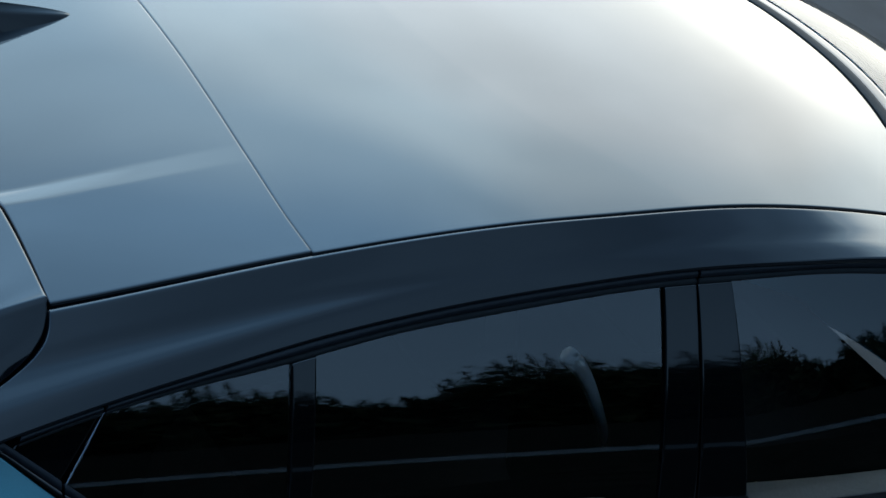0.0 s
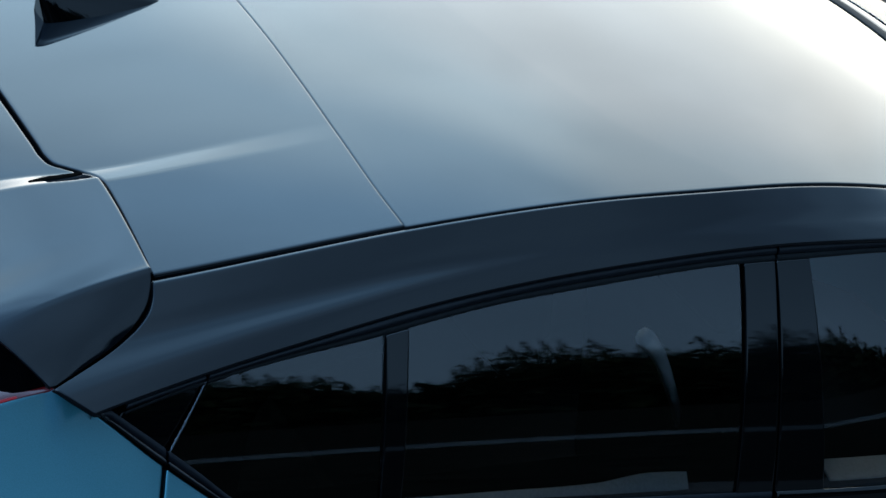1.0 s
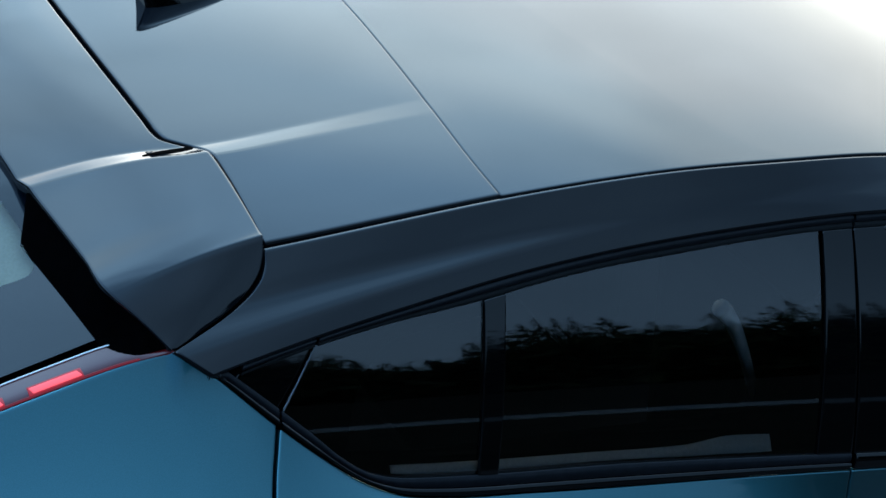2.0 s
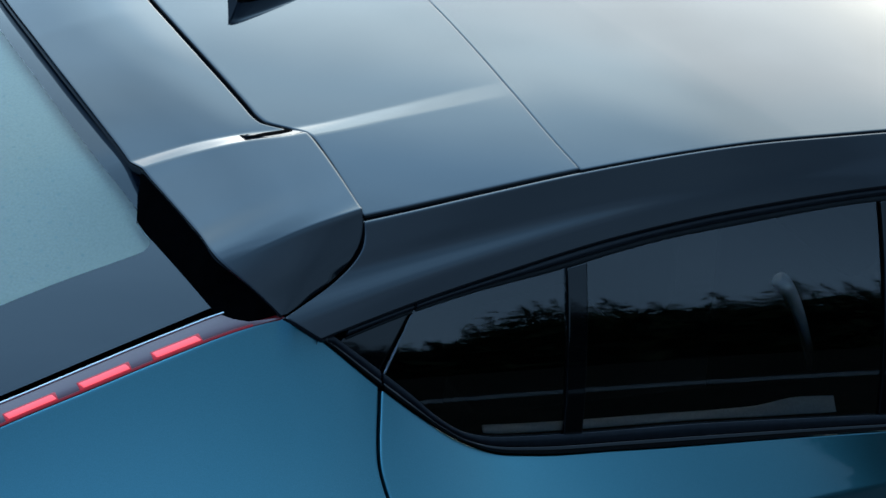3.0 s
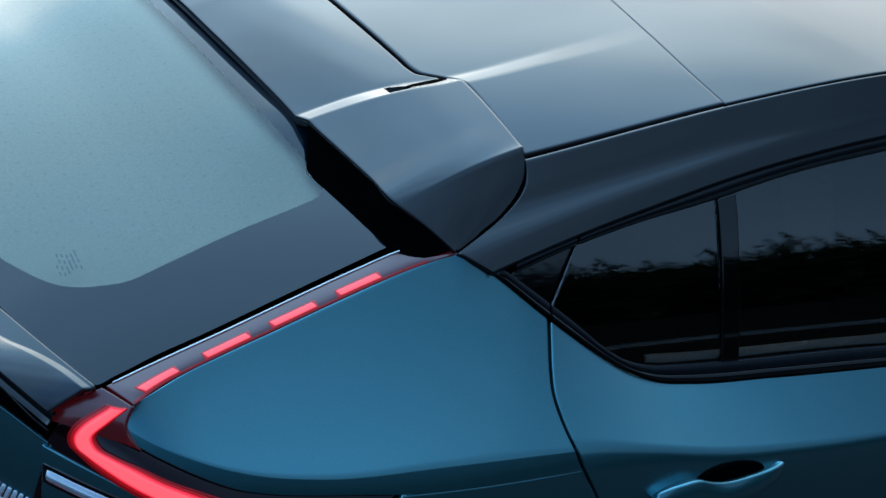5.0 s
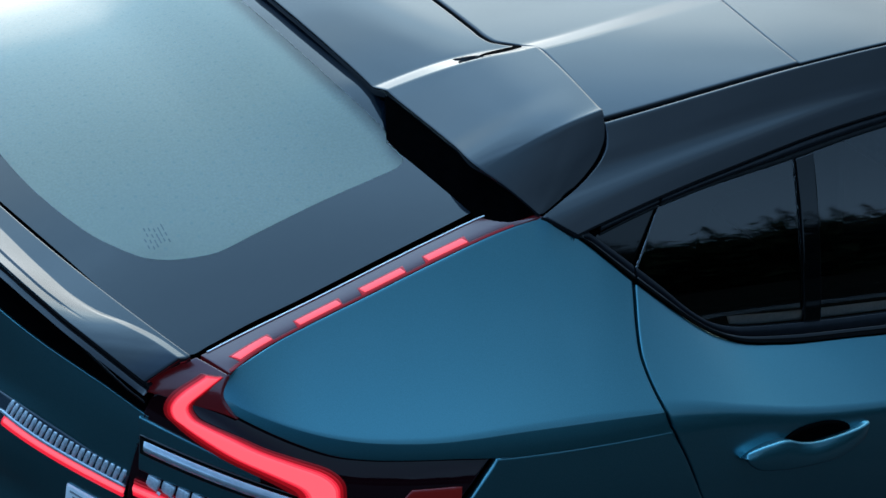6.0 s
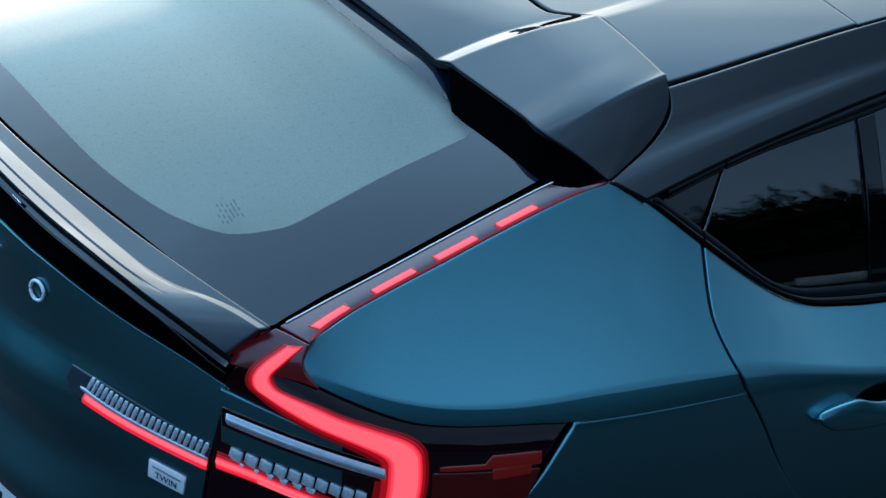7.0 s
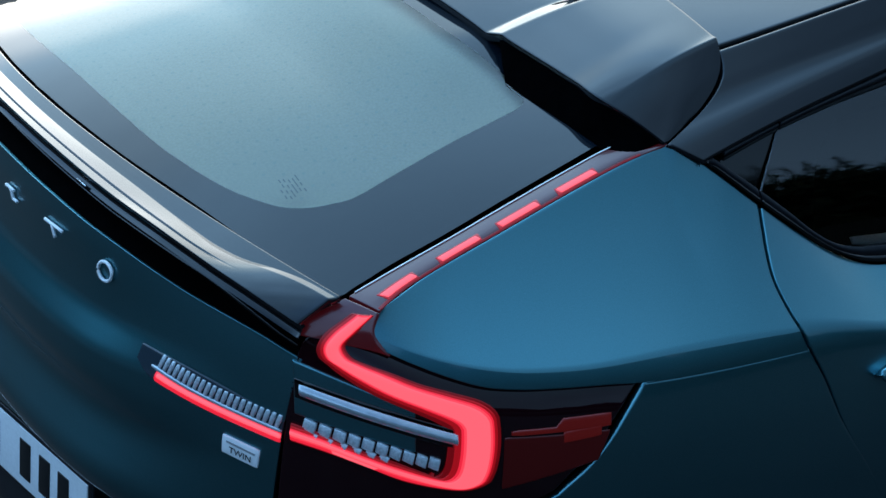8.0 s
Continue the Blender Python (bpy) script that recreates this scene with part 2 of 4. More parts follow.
def body_at(s, z, out=0.0):
    sign = -1.0 if s >= 0 else 1.0
    s = abs(s)
    a, b = 1.2 - mix(tail_x(z), 0.06, step(0.15, 0.41, s)), flank_y(z)
    if s <= 1.0:
        c, d = max(0.0, math.cos(s * math.pi / 2)), math.sin(s * math.pi / 2)
        p = Vector((1.2 - a * c**(2 / 3), sign * b * d**(2 / 3), z))
        n = Vector((-(c**(4 / 3)) / a, sign * (d**(4 / 3)) / b, 0)).normalized()
    else:
        x = 1.2 + (s - 1.0)
        p = Vector((x, sign * (b + 0.012 * math.sin(min(1.0, (s - 1.0) / 1.6) * math.pi)), z))
        n = Vector((0, sign, 0))
    return p + out * n


def s_of_y(y, z):
    r = min(0.9999, abs(y) / flank_y(z))
    return math.copysign(math.asin(r**1.5) / (math.pi / 2), -y)


def s_of_x(x, z):
    if x >= 1.2:
        return 1.0 + (x - 1.2)
    return math.acos(max(0.0, min(1.0, (1.2 - x) / 1.14))**1.5) / (math.pi / 2)


# ---- building ----
def part(name, bm, mat, parent, label="", smooth=True):
    me = bpy.data.meshes.new(name)
    bmesh.ops.recalc_face_normals(bm, faces=bm.faces)
    bm.to_mesh(me)
    bm.free()
    me.materials.append(mat)
    if smooth:
        me.shade_smooth()
    ob = new(name, me)
    ob.parent = parent
    if label:
        ob["label"] = label
    return ob


def skin(f, nu, nv, away, depth=0.012, lip=0.0018):
    """A panel over f(s, t), s and t from 0 to 1, with a small rounded rim folded inwards. away: a vector on the panel's outer side."""
    us, vs = [i / nu for i in range(nu + 1)], [j / nv for j in range(nv + 1)]
    if depth > 0 and nu > 3 and nv > 3:
        # supporting rows 2.5 mm from the edges keep the panel's own shading up to its rim
        for k in (us, vs):
            a, b = (f(0, 0.5), f(1, 0.5)) if k is us else (f(0.5, 0), f(0.5, 1))
            e = min(0.3 / len(k), 0.0025 / max(0.02, (b - a).length))
            k[1:1], k[-1:-1] = [e], [1 - e]
        nu, nv = nu + 2, nv + 2
    g = [[f(u, v) for v in vs] for u in us]
    bm = bmesh.new()
    nor = [[None] * (nv + 1) for _ in range(nu + 1)]
    for i in range(nu + 1):
        for j in range(nv + 1):
            du = g[min(i + 1, nu)][j] - g[max(i - 1, 0)][j]
            dv = g[i][min(j + 1, nv)] - g[i][max(j - 1, 0)]
            n = du.cross(dv)
            if n.length < 1e-10:
                ii, jj = min(max(i, 1), nu - 1), min(max(j, 1), nv - 1)
                n = (g[ii + 1][jj] - g[ii - 1][jj]).cross(g[ii][jj + 1] - g[ii][jj - 1])
            n.normalize()
            nor[i][j] = n if n.dot(away(g[i][j]) if callable(away) else away) > 0 else -n
    pv = [[bm.verts.new(p) for p in row] for row in g]
    for i in range(nu):
        for j in range(nv):
            bm.faces.new((pv[i][j], pv[i + 1][j], pv[i + 1][j + 1], pv[i][j + 1]))
    if depth > 0:
        ring = [(i, 0) for i in range(nu)] + [(nu, j) for j in range(nv)] + [(i, nv) for i in range(nu, 0, -1)] + [(0, j) for j in range(nv, 0, -1)]
        last = [pv[i][j] for i, j in ring]
        for way, down in ((0.55 * lip, 0.25 * lip), (lip, lip), (lip, depth)):
            new_ring = []
            for i, j in ring:
                ii, jj = (1 if i == 0 else nu - 1 if i == nu else i), (1 if j == 0 else nv - 1 if j == nv else j)
                out = g[i][j] - g[ii][jj]
                out = out.normalized() if out.length > 1e-9 else Vector((0, 0, 0))
                new_ring.append(bm.verts.new(g[i][j] + out * way - nor[i][j] * down))
            for k in range(len(ring)):
                k2 = (k + 1) % len(ring)
                bm.faces.new((last[k], last[k2], new_ring[k2], new_ring[k]))
            last = new_ring
    bmesh.ops.remove_doubles(bm, verts=bm.verts, dist=1e-5)
    return bm


def mirrored(bm):
    bmesh.ops.scale(bm, vec=(1, -1, 1), verts=bm.verts)
    return bm


def both(name, make, mat, parent, label=""):
    """The same part on either side of the car."""
    a = part(name, make(), mat, parent, label)
    part(name, mirrored(make()), mat, parent, label)
    return a


def tube(points, radius, sides=8, closed=False, flat=1.0, side_of=None):
    """A bent bar of round or flattened section along points."""
    bm = bmesh.new()
    n = len(points)
    rings = []
    for k, p in enumerate(points):
        a = points[(k + 1) % n] if closed or k < n - 1 else p
        b = points[k - 1] if closed or k > 0 else p
        t = (a - b).normalized()
        u = (side_of(p) if side_of else Vector((0, 0, 1)))
        u = (u - t * u.dot(t)).normalized()
        w = t.cross(u)
        r = radius(k / (n - 1)) if callable(radius) else radius
        rings.append([bm.verts.new(p + u * (flat * r * math.cos(q)) + w * (r * math.sin(q))) for q in [2 * math.pi * i / sides for i in range(sides)]])
    for k in range(n if closed else n - 1):
        a, b = rings[k], rings[(k + 1) % n]
        for i in range(sides):
            bm.faces.new((a[i], a[(i + 1) % sides], b[(i + 1) % sides], b[i]))
    if not closed:
        bm.faces.new(rings[0])
        bm.faces.new(rings[-1])
    return bm


def box(size, at, bevel=0.0, turn=None):
    bm = bmesh.new()
    bmesh.ops.create_cube(bm, size=1.0)
    bmesh.ops.scale(bm, vec=size, verts=bm.verts)
    if bevel:
        bmesh.ops.bevel(bm, geom=bm.edges[:], offset=bevel, segments=2, profile=0.6, affect='EDGES')
    if turn is not None:
        bmesh.ops.transform(bm, matrix=turn, verts=bm.verts)
    bmesh.ops.translate(bm, vec=at, verts=bm.verts)
    return bm


UP, OUT, BACK = Vector((0, 0, 1)), Vector((0, -1, 0.3)), Vector((-1, 0, 0.2))

car = tagged(new("car"), "blue fastback car with a gloss black roof and lit tail lamps", "car")

# --- roof ---


def across(s):
    """Share of the width, -1 to 1, with the columns drawn together at the step of the wings."""
    v = mix(-1, 1, s)
    a = abs(v)
    return math.copysign(float(np.interp(a, (0, 0.30, 0.74, 1.0), (0, 0.545, 0.735, 1.0))), v)


def roof_panel():
    def f(s, t):
        v = mix(-1, 1, s)
        y = v * 0.62
        for _ in range(4):
            x = mix(seam_x(y) + 0.0018, 2.900 - 0.17 * v * v, t)
            y = v * (abs(edge_y(x)) - 0.0050)
        return roof_at(x, y)
    return skin(f, 64, 60, UP)


def rear_roof_panel():
    def f(s, t):
        v = across(s)
        y = v * 0.588
        for _ in range(4):
            x = mix(notch_x(y) + 0.0075, seam_x(y) - 0.0012, t)
            y = v * (abs(edge_y(x)) - 0.0085)
        return roof_at(x, y)
    return skin(f, 120, 40, UP, lip=0.0034)


part("roof_panel", roof_panel(), BLACK_PAINT, car, "gloss black main roof panel")
part("rear_roof_panel", rear_roof_panel(), BLACK_PAINT, car, "gloss black rear roof panel")


rear_arc = spline((0, 0.998), (0.15, 0.996), (0.30, 0.986), (0.45, 0.960), (0.57, 0.921), (0.66, 0.875), (0.70, 0.852))


def rail_rear_x(t):
    """The rail's rear border: the arc round the spoiler down to the lamp strip, then forward along the quarter panel."""
    return rear_arc(t) if t < 0.70 else mix(0.852, 0.897, (t - 0.70) / 0.30)


# the rail is faintly hollow above a soft ridge
rail_swell = spline((0, 0), (0.3, -0.0015), (0.52, -0.0025), (0.60, -0.0014), (0.70, 0.0012), (0.77, 0.0020), (0.84, 0.0017), (1.0, 0))


def rail_at(x, t):
    """The cant rail: t 0 at the roof's edge, 1 at the door frame."""
    a = Vector((x, edge_y(x), edge_z(x)))
    z = frame_top(x) + 0.002
    b = Vector((x, side_y(x, z) - 0.011 - 0.004 * step(1.3, 1.7, x), z))
    p = a.lerp(b, t)
    n = Vector((0, -0.80, 0.60))
    swell = rail_swell(t) * mix(1.25, 0.30, step(1.25, 1.75, x)) - 0.0030 * max(0.0, 1 - t / 0.05)**2
    return p + n * swell


def spoiler_skin():
    """Sunken middle, raised wings, and beyond the outer crease the flanks that run down to the lamp strips."""
    def f(s, t):
        w = mix(-1, 1, s)
        q = float(np.interp(abs(w), (0, 0.20, 0.50, 0.71, 0.77, 1.0), (0, 0.545, 0.735, 0.988, 1.018, 1.35)))
        sign = math.copysign(1.0, w)
        v = min(1.0, q)
        ya, yb = v * 0.604, v * 0.592
        p = trail_base(ya).lerp(roof_base(notch_x(yb) - 0.005, yb), t)
        p.z += 0.008 * math.sin(math.pi * t) + wing_lift(p.x, p.y) + 0.0026 * t * math.exp(-abs(q - 1.0) / 0.011)
        if q > 1.0:
            k = (q - 1.0) / 0.35
            a, b = trail_at(-0.604 - 0.068 * k), rail_at(rail_rear_x(0.69 * k) - 0.008, 0.69 * k)
            a0, b0 = trail_at(-0.604), rail_at(rail_rear_x(0) - 0.008, 0)
            top, p = Vector((p.x, -p.y, p.z)), a.lerp(b, t)
            p += (top - a0.lerp(b0, t)) * (1 - k)**2 + Vector((0, -0.004, 0.002)) * math.sin(math.pi * t) * math.sin(math.pi * k)
            p.y = -p.y
        p.y *= sign
        return p
    return skin(f, 280, 28, UP, depth=0.014, lip=0.003)


spoiler = part("roof_spoiler", spoiler_skin(), BLACK_PAINT, car, "gloss black split roof spoiler")


foot_x = spline((0, 0.7165), (0.4, 0.737), (0.75, 0.756), (1, 0.770))
foot_y = spline((0, -0.434), (0.4, -0.518), (0.75, -0.596), (1, -0.655))


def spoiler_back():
    """A near-black sheet down to the glass standing for shade under the wing's edge."""
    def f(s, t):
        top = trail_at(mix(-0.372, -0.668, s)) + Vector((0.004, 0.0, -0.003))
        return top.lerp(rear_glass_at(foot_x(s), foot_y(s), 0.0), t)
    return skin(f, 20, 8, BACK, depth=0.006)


both("spoiler_back", spoiler_back, VOID, spoiler, "sheet under the spoiler wing, its shade coloured near black")


def wing_hollow_shade():
    """Near-black lens on the wing's step for a hollow's shade, pointed towards the rear."""
    def f(s, t):
        x = mix(0.893, 0.966, s)
        y = -mix(0.392, 0.3935, s) + mix(-1, 1, t) * 0.0065 * math.sin(math.pi * min(1.0, 0.03 + 0.80 * s))**0.8
        a = (x - trail_x(abs(y))) / (notch_x(y) - 0.005 - trail_x(abs(y)))
        p = trail_base(y).lerp(roof_base(notch_x(y) - 0.005, y), a)
        return Vector((x, y, p.z + 0.008 * math.sin(math.pi * a) + wing_lift(x, y) + 0.0012))
    return skin(f, 16, 4, UP, depth=0.002, lip=0.0006)


both("wing_hollow_shade", wing_hollow_shade, VOID, spoiler, "near-black lens on the spoiler wing for a hollow's shade")


def cant_rail():
    def f(s, t):
        return rail_at(mix(rail_rear_x(t), 2.93, s**1.15), mix(0.030, 1.0, t))
    return skin(f, 90, 40, OUT, depth=0.01, lip=0.0055)


both("cant_rail", cant_rail, BLACK_PAINT, car, "gloss black cant rail above the doors")


# dark inner shell that shows in the joints
def shell():
    def f(s, t):
        v = mix(-1, 1, s)
        x = mix(0.905, 2.88, t)
        return roof_at(x, v * (abs(edge_y(x)) + 0.001 - 0.05 * step(1.03, 0.97, x))) - Vector((0, 0, 0.017 + 0.02 * step(1.0, 0.93, x)))
    return skin(f, 60, 60, UP, depth=0.0)


part("roof_shell", shell(), VOID, car)


def side_shell():
    def f(s, t):
        x = mix(0.93, 2.9, s)
        return rail_at(x, mix(-0.03, 1.12, t)) + Vector((0, 0.013, -0.006))
    return skin(f, 40, 10, OUT, depth=0.0)


both("side_shell", side_shell, VOID, car)


def arc_shell():
    """Behind the curved joint between spoiler and rail."""
    def f(s, t):
        k = 0.70 * t
        return rail_at(mix(rail_rear_x(k) - 0.03, rail_rear_x(k) + 0.03, s), k) + Vector((0.004, 0.018, -0.012))
    return skin(f, 4, 16, OUT, depth=0.0)


both("joint_shell", arc_shell, VOID, car)

# --- windows ---
def band(xa, xb, low, high, out, n=40, m=4, depth=0.006, lip=0.0012, slant=0.0, mould=0.0):
    """A strip of the greenhouse side between two height curves; slant: how far its upper end lies ahead of its lower one."""
    def f(s, t):
        x0, x1 = xa + slant * t, xb + slant * t
        x = mix(x0, x1, s)
        z = mix(low(x), high(x), t)
        return side_at(x, z, out + mould * math.sin(math.pi * t))
    return skin(f, n, m, OUT, depth, lip)


def trim_mid(x, k):
    return mix(glass_top(x), frame_top(x) - 0.008, k)


for nm, xa, xb, n in (("door_frame", 1.062, 2.062, 60), ("quarter_frame", 0.945, 1.055, 14), ("front_frame", 2.070, 2.9, 40)):
    both(nm + "_trim", lambda: band(xa, xb, lambda x: trim_mid(x, 0.46), lambda x: trim_mid(x, 1.0), 0.002, n, 6, mould=0.0025), SATIN_BLACK, car, "satin black window frame")
    both(nm + "_seal", lambda: band(xa, xb, lambda x: trim_mid(x, -0.03), lambda x: trim_mid(x, 0.38), -0.001, n, 5, mould=0.0015), RUBBER, car, "black seal above the side windows")


def moulding_top(x):
    return min(belt_glass(x) - 0.001, frame_top(x) - 0.008)


both("belt_moulding", lambda: band(1.008, 2.098, lambda x: belt_trim(x) + 0.004, lambda x: mix(belt_trim(x), moulding_top(x), 0.46), 0.0045, 70, 6, mould=0.002), GLOSS_BLACK, car, "gloss black moulding under the side windows")
both("belt_seal", lambda: band(1.008, 2.098, lambda x: mix(belt_trim(x), moulding_top(x), 0.50), moulding_top, 0.001, 70, 6, mould=0.002), SATIN_BLACK, car)
both("quarter_moulding", lambda: band(0.897, 1.002, lambda x: belt_trim(x) + 0.004, lambda x: mix(belt_trim(x), moulding_top(x), 0.46), 0.0045, 16, 6, mould=0.002), GLOSS_BLACK, car)
both("quarter_seal", lambda: band(0.897, 1.002, lambda x: mix(belt_trim(x), moulding_top(x), 0.50), moulding_top, 0.001, 16, 6, mould=0.002), SATIN_BLACK, car)
both("front_belt_moulding", lambda: band(2.108, 3.1, lambda x: belt_trim(x) + 0.004, lambda x: belt_glass(x) - 0.001, 0.004, 40, 8, mould=0.0025), GLOSS_BLACK, car)


def pane(xa, xb, xa_top, xb_top):
    def f(s, t):
        x = mix(mix(xa, xb, s), mix(xa_top, xb_top, s), t)
        return side_at(x, mix(belt_glass(x) - 0.012, glass_top(x) + 0.006, t), -0.004)
    return skin(f, 40, 14, OUT, depth=0.004, lip=0.0)


def pillar(xa, xb, xa_top, xb_top, out):
    def f(s, t):
        x = mix(mix(xa, xb, s), mix(xa_top, xb_top, s), t)
        return side_at(x, mix(belt_glass(x), glass_top(x) - 0.002, t), out)
    return skin(f, 6, 16, OUT, depth=0.006, lip=0.0015)


for make, nm in ((lambda: pane(1.345, 2.022, 1.331, 1.992), "rear_door_glass"), (lambda: pane(2.205, 3.05, 2.130, 2.80), "front_door_glass")):
    both(nm, make, PRIVACY_GLASS, car, "dark tinted side window")


def quarter_pane():
    def f(s, t):
        lo = mix(1.009, 1.344, s)
        hi = mix(1.060, 1.334, s)
        x = mix(lo, hi, t)
        return side_at(x, mix(belt_glass(lo) - 0.004, glass_top(hi) + 0.004, t), -0.004)
    return skin(f, 24, 14, OUT, depth=0.004, lip=0.0)


both("quarter_door_glass", quarter_pane, PRIVACY_GLASS, car, "dark tinted quarter window")


def quarter_frit():
    def f(s, t):
        rear = mix(1.006, 1.057, t)
        x = mix(rear, 1.118 + 0.02 * t + 0.12 * t**6, s)
        return side_at(x, mix(belt_glass(x) - 0.004, glass_top(x) + 0.004, t), -0.012)
    return skin(f, 16, 30, OUT, depth=0.0)


both("glass_frit", quarter_frit, VOID, car)
both("glass_frit", lambda: band(1.13, 1.342, lambda x: glass_top(x) - 0.024, lambda x: glass_top(x) + 0.004, -0.012, 20, 3, depth=0.0), VOID, car)


def corner_glass():
    def f(s, t):
        lo, hi = mix(0.937, 1.001, s), mix(0.940, 1.052, s)
        return side_at(mix(lo, hi, t), mix(belt_glass(lo) - 0.002, glass_top(hi) + 0.002, t), -0.003)
    return skin(f, 12, 10, OUT, depth=0.004, lip=0.001)


both("corner_glass", corner_glass, GLOSS_BLACK, car)
both("corner_shell", lambda: band(0.90, 1.10, belt_trim, lambda x: frame_top(x) - 0.002, -0.014, 20, 4, depth=0.0), VOID, car)
both("window_divider", lambda: pillar(1.345, 1.378, 1.336, 1.371, 0.002), GLOSS_BLACK, car, "gloss black divider bar of the rear window")
both("pillar_cover", lambda: pillar(2.022, 2.098, 1.999, 2.060, 0.001), GLOSS_BLACK, car, "gloss black pillar cover")
both("pillar_cover", lambda: pillar(2.106, 2.212, 2.067, 2.135, 0.001), GLOSS_BLACK, car, "gloss black pillar cover")

# --- quarter panel and flank ---
strip_out = [(0.338, -0.700, 1.108), (0.393, -0.686, 1.129), (0.47, -0.679, 1.155), (0.568, -0.674, 1.187), (0.668, -0.669, 1.22), (0.771, -0.666, 1.252), (0.85, -0.671, 1.275)]
strip_y = spline(*[(p[0], p[1]) for p in strip_out])
strip_z = spline(*[(p[0], p[2]) for p in strip_out])
lamp_top = spline((0.232, 1.066), (0.30, 1.061), (0.335, 1.055), (0.373, 1.040), (0.421, 1.0225), (0.4645, 1.0105), (0.511, 1.0060), (0.576, 1.0045), (0.646, 1.0030), (0.70, 1.0000), (0.85, 0.9985))
crease_z = spline((0.315, 1.085), (0.36, 1.064), (0.406, 1.050), (0.482, 1.036), (0.58, 1.031), (0.761, 1.037), (0.95, 1.034), (1.05, 1.028), (1.17, 1.008), (1.3, 0.985), (1.5, 0.965), (2.2, 0.95), (3.0, 0.93))


def shelf_top(x):
    if x < 0.85:
        return Vector((x, strip_y(x) - 0.002, strip_z(x) - 0.002))
    z = belt_trim(x)
    return Vector((x, side_y(x, z) - 0.002, z))


def crease_pt(x):
    z = crease_z(x)
    return body_at(s_of_x(x, z), z)


SHELF_BOW = 1.25


def lean_of(x):
    a, b = shelf_top(x), crease_pt(x)
    return (a.y - b.y) / (a.z - b.z)


shelf_lean = spline(*[(x, lean_of(x)) for x in (0.37, 0.42, 0.50, 0.60, 0.72, 1.0, 1.1, 1.2, 1.3, 1.5, 1.8, 2.2, 2.7, 3.1)])


def shelf_at(x, t):
    a, b = shelf_top(x), crease_pt(x)
    # one gently bowed surface, trimmed by the lamp strip and the window
    dz = (a.z - b.z) * (1 - t)
    h = max(0.03, a.z - b.z)
    slope = shelf_lean(x) + SHELF_BOW * h
    edge = a.y - (b.y + shelf_lean(x) * h)
    return Vector((x, b.y + slope * dz - SHELF_BOW * dz * dz + 0.55 * edge * (1 - t)**4, b.z + dz))


door_cut = spline((0.35, 1.44), (0.6, 1.30), (0.75, 1.195), (0.879, 1.089), (0.95, 1.046), (1.018, 1.004), (1.062, 0.987), (1.086, 0.983), (1.117, 0.988), (1.149, 0.996), (1.18, 1.003))


def flank_panel(xa, xb, zlow, n, cut_a=None, cut_b=None):
    """A piece of the side from the belt over the shoulder to zlow."""
    def f(s, t):
        if t < 0.4:
            k = t / 0.4
            z = mix(1.18, 1.03, k)
            x = mix(cut_a(z) if cut_a else xa, cut_b(z) if cut_b else xb, s)
            return shelf_at(x, k)
        k = (t - 0.4) / 0.6
        zc = mix(1.03, zlow(1.0), k)
        x = mix(cut_a(zc) if cut_a else xa, cut_b(zc) if cut_b else xb, s)
        z = mix(crease_z(x), zlow(x), k)
        return body_at(s_of_x(x, z), z)
    return skin(f, n, 44, OUT, depth=0.012, lip=0.002)


corner_cut = spline((0.99, 0.352), (1.005, 0.342), (1.03, 0.331), (1.06, 0.3265), (1.10, 0.3275), (1.15, 0.337), (1.18, 0.348))
both("quarter_panel", lambda: flank_panel(0.34, 1.0, lambda x: lamp_top(x) + 0.004, 60, corner_cut, lambda z: door_cut(z) - 0.005), BLUE_PAINT, car, "blue rear quarter panel")
both("rear_door", lambda: flank_panel(1.0, 2.1, lambda x: 0.33, 60, cut_a=lambda z: door_cut(z) + 0.0045, cut_b=lambda z: 2.100), BLUE_PAINT, car, "blue rear door")
both("front_door", lambda: flank_panel(2.1, 3.15, lambda x: 0.33, 40, cut_a=lambda z: 2.108, cut_b=lambda z: 3.15), BLUE_PAINT, car, "blue front door")


lamp_end = spline((0.33, 0.62), (0.79, 0.62), (0.80, 0.545), (0.843, 0.574), (0.883, 0.617), (0.924, 0.650), (0.963, 0.676), (0.995, 0.699))


def quarter_lower():
    def f(s, t):
        z = mix(1.0004, 0.33, t)
        x = mix(lamp_end(min(z, 0.998)), door_cut(z) - 0.005, s)
        return body_at(s_of_x(x, z), z)
    return skin(f, 30, 60, OUT, depth=0.012, lip=0.0045)


both("lower_quarter_panel", quarter_lower, BLUE_PAINT, car)
both("panel_filler", lambda: tube([body_at(s_of_x(mix(0.706, door_cut(1.0) - 0.007, k / 20), 1.0012), 1.0012, -0.0034) for k in range(21)], 0.0032, 8), BLUE_PAINT, car)

# --- tailgate ---
gate_top = spline((0.0, 1.139), (0.16, 1.137), (0.265, 1.132), (0.336, 1.1245), (0.394, 1.1155), (0.4435, 1.1035), (0.4917, 1.0895), (0.528, 1.079), (0.567, 1.068), (0.607, 1.0548), (0.66, 1.031))


def tailgate():
    def f(s, t):
        v = mix(-1, 1, s)
        y = v * 0.660
        z = mix(gate_top(abs(y)), 0.42, t)
        return body_at(s_of_y(y, z), z)
    return skin(f, 80, 190, BACK, depth=0.012, lip=0.0006)


part("tailgate", tailgate(), BLUE_PAINT, car, "blue tailgate with a sculpted ridge")


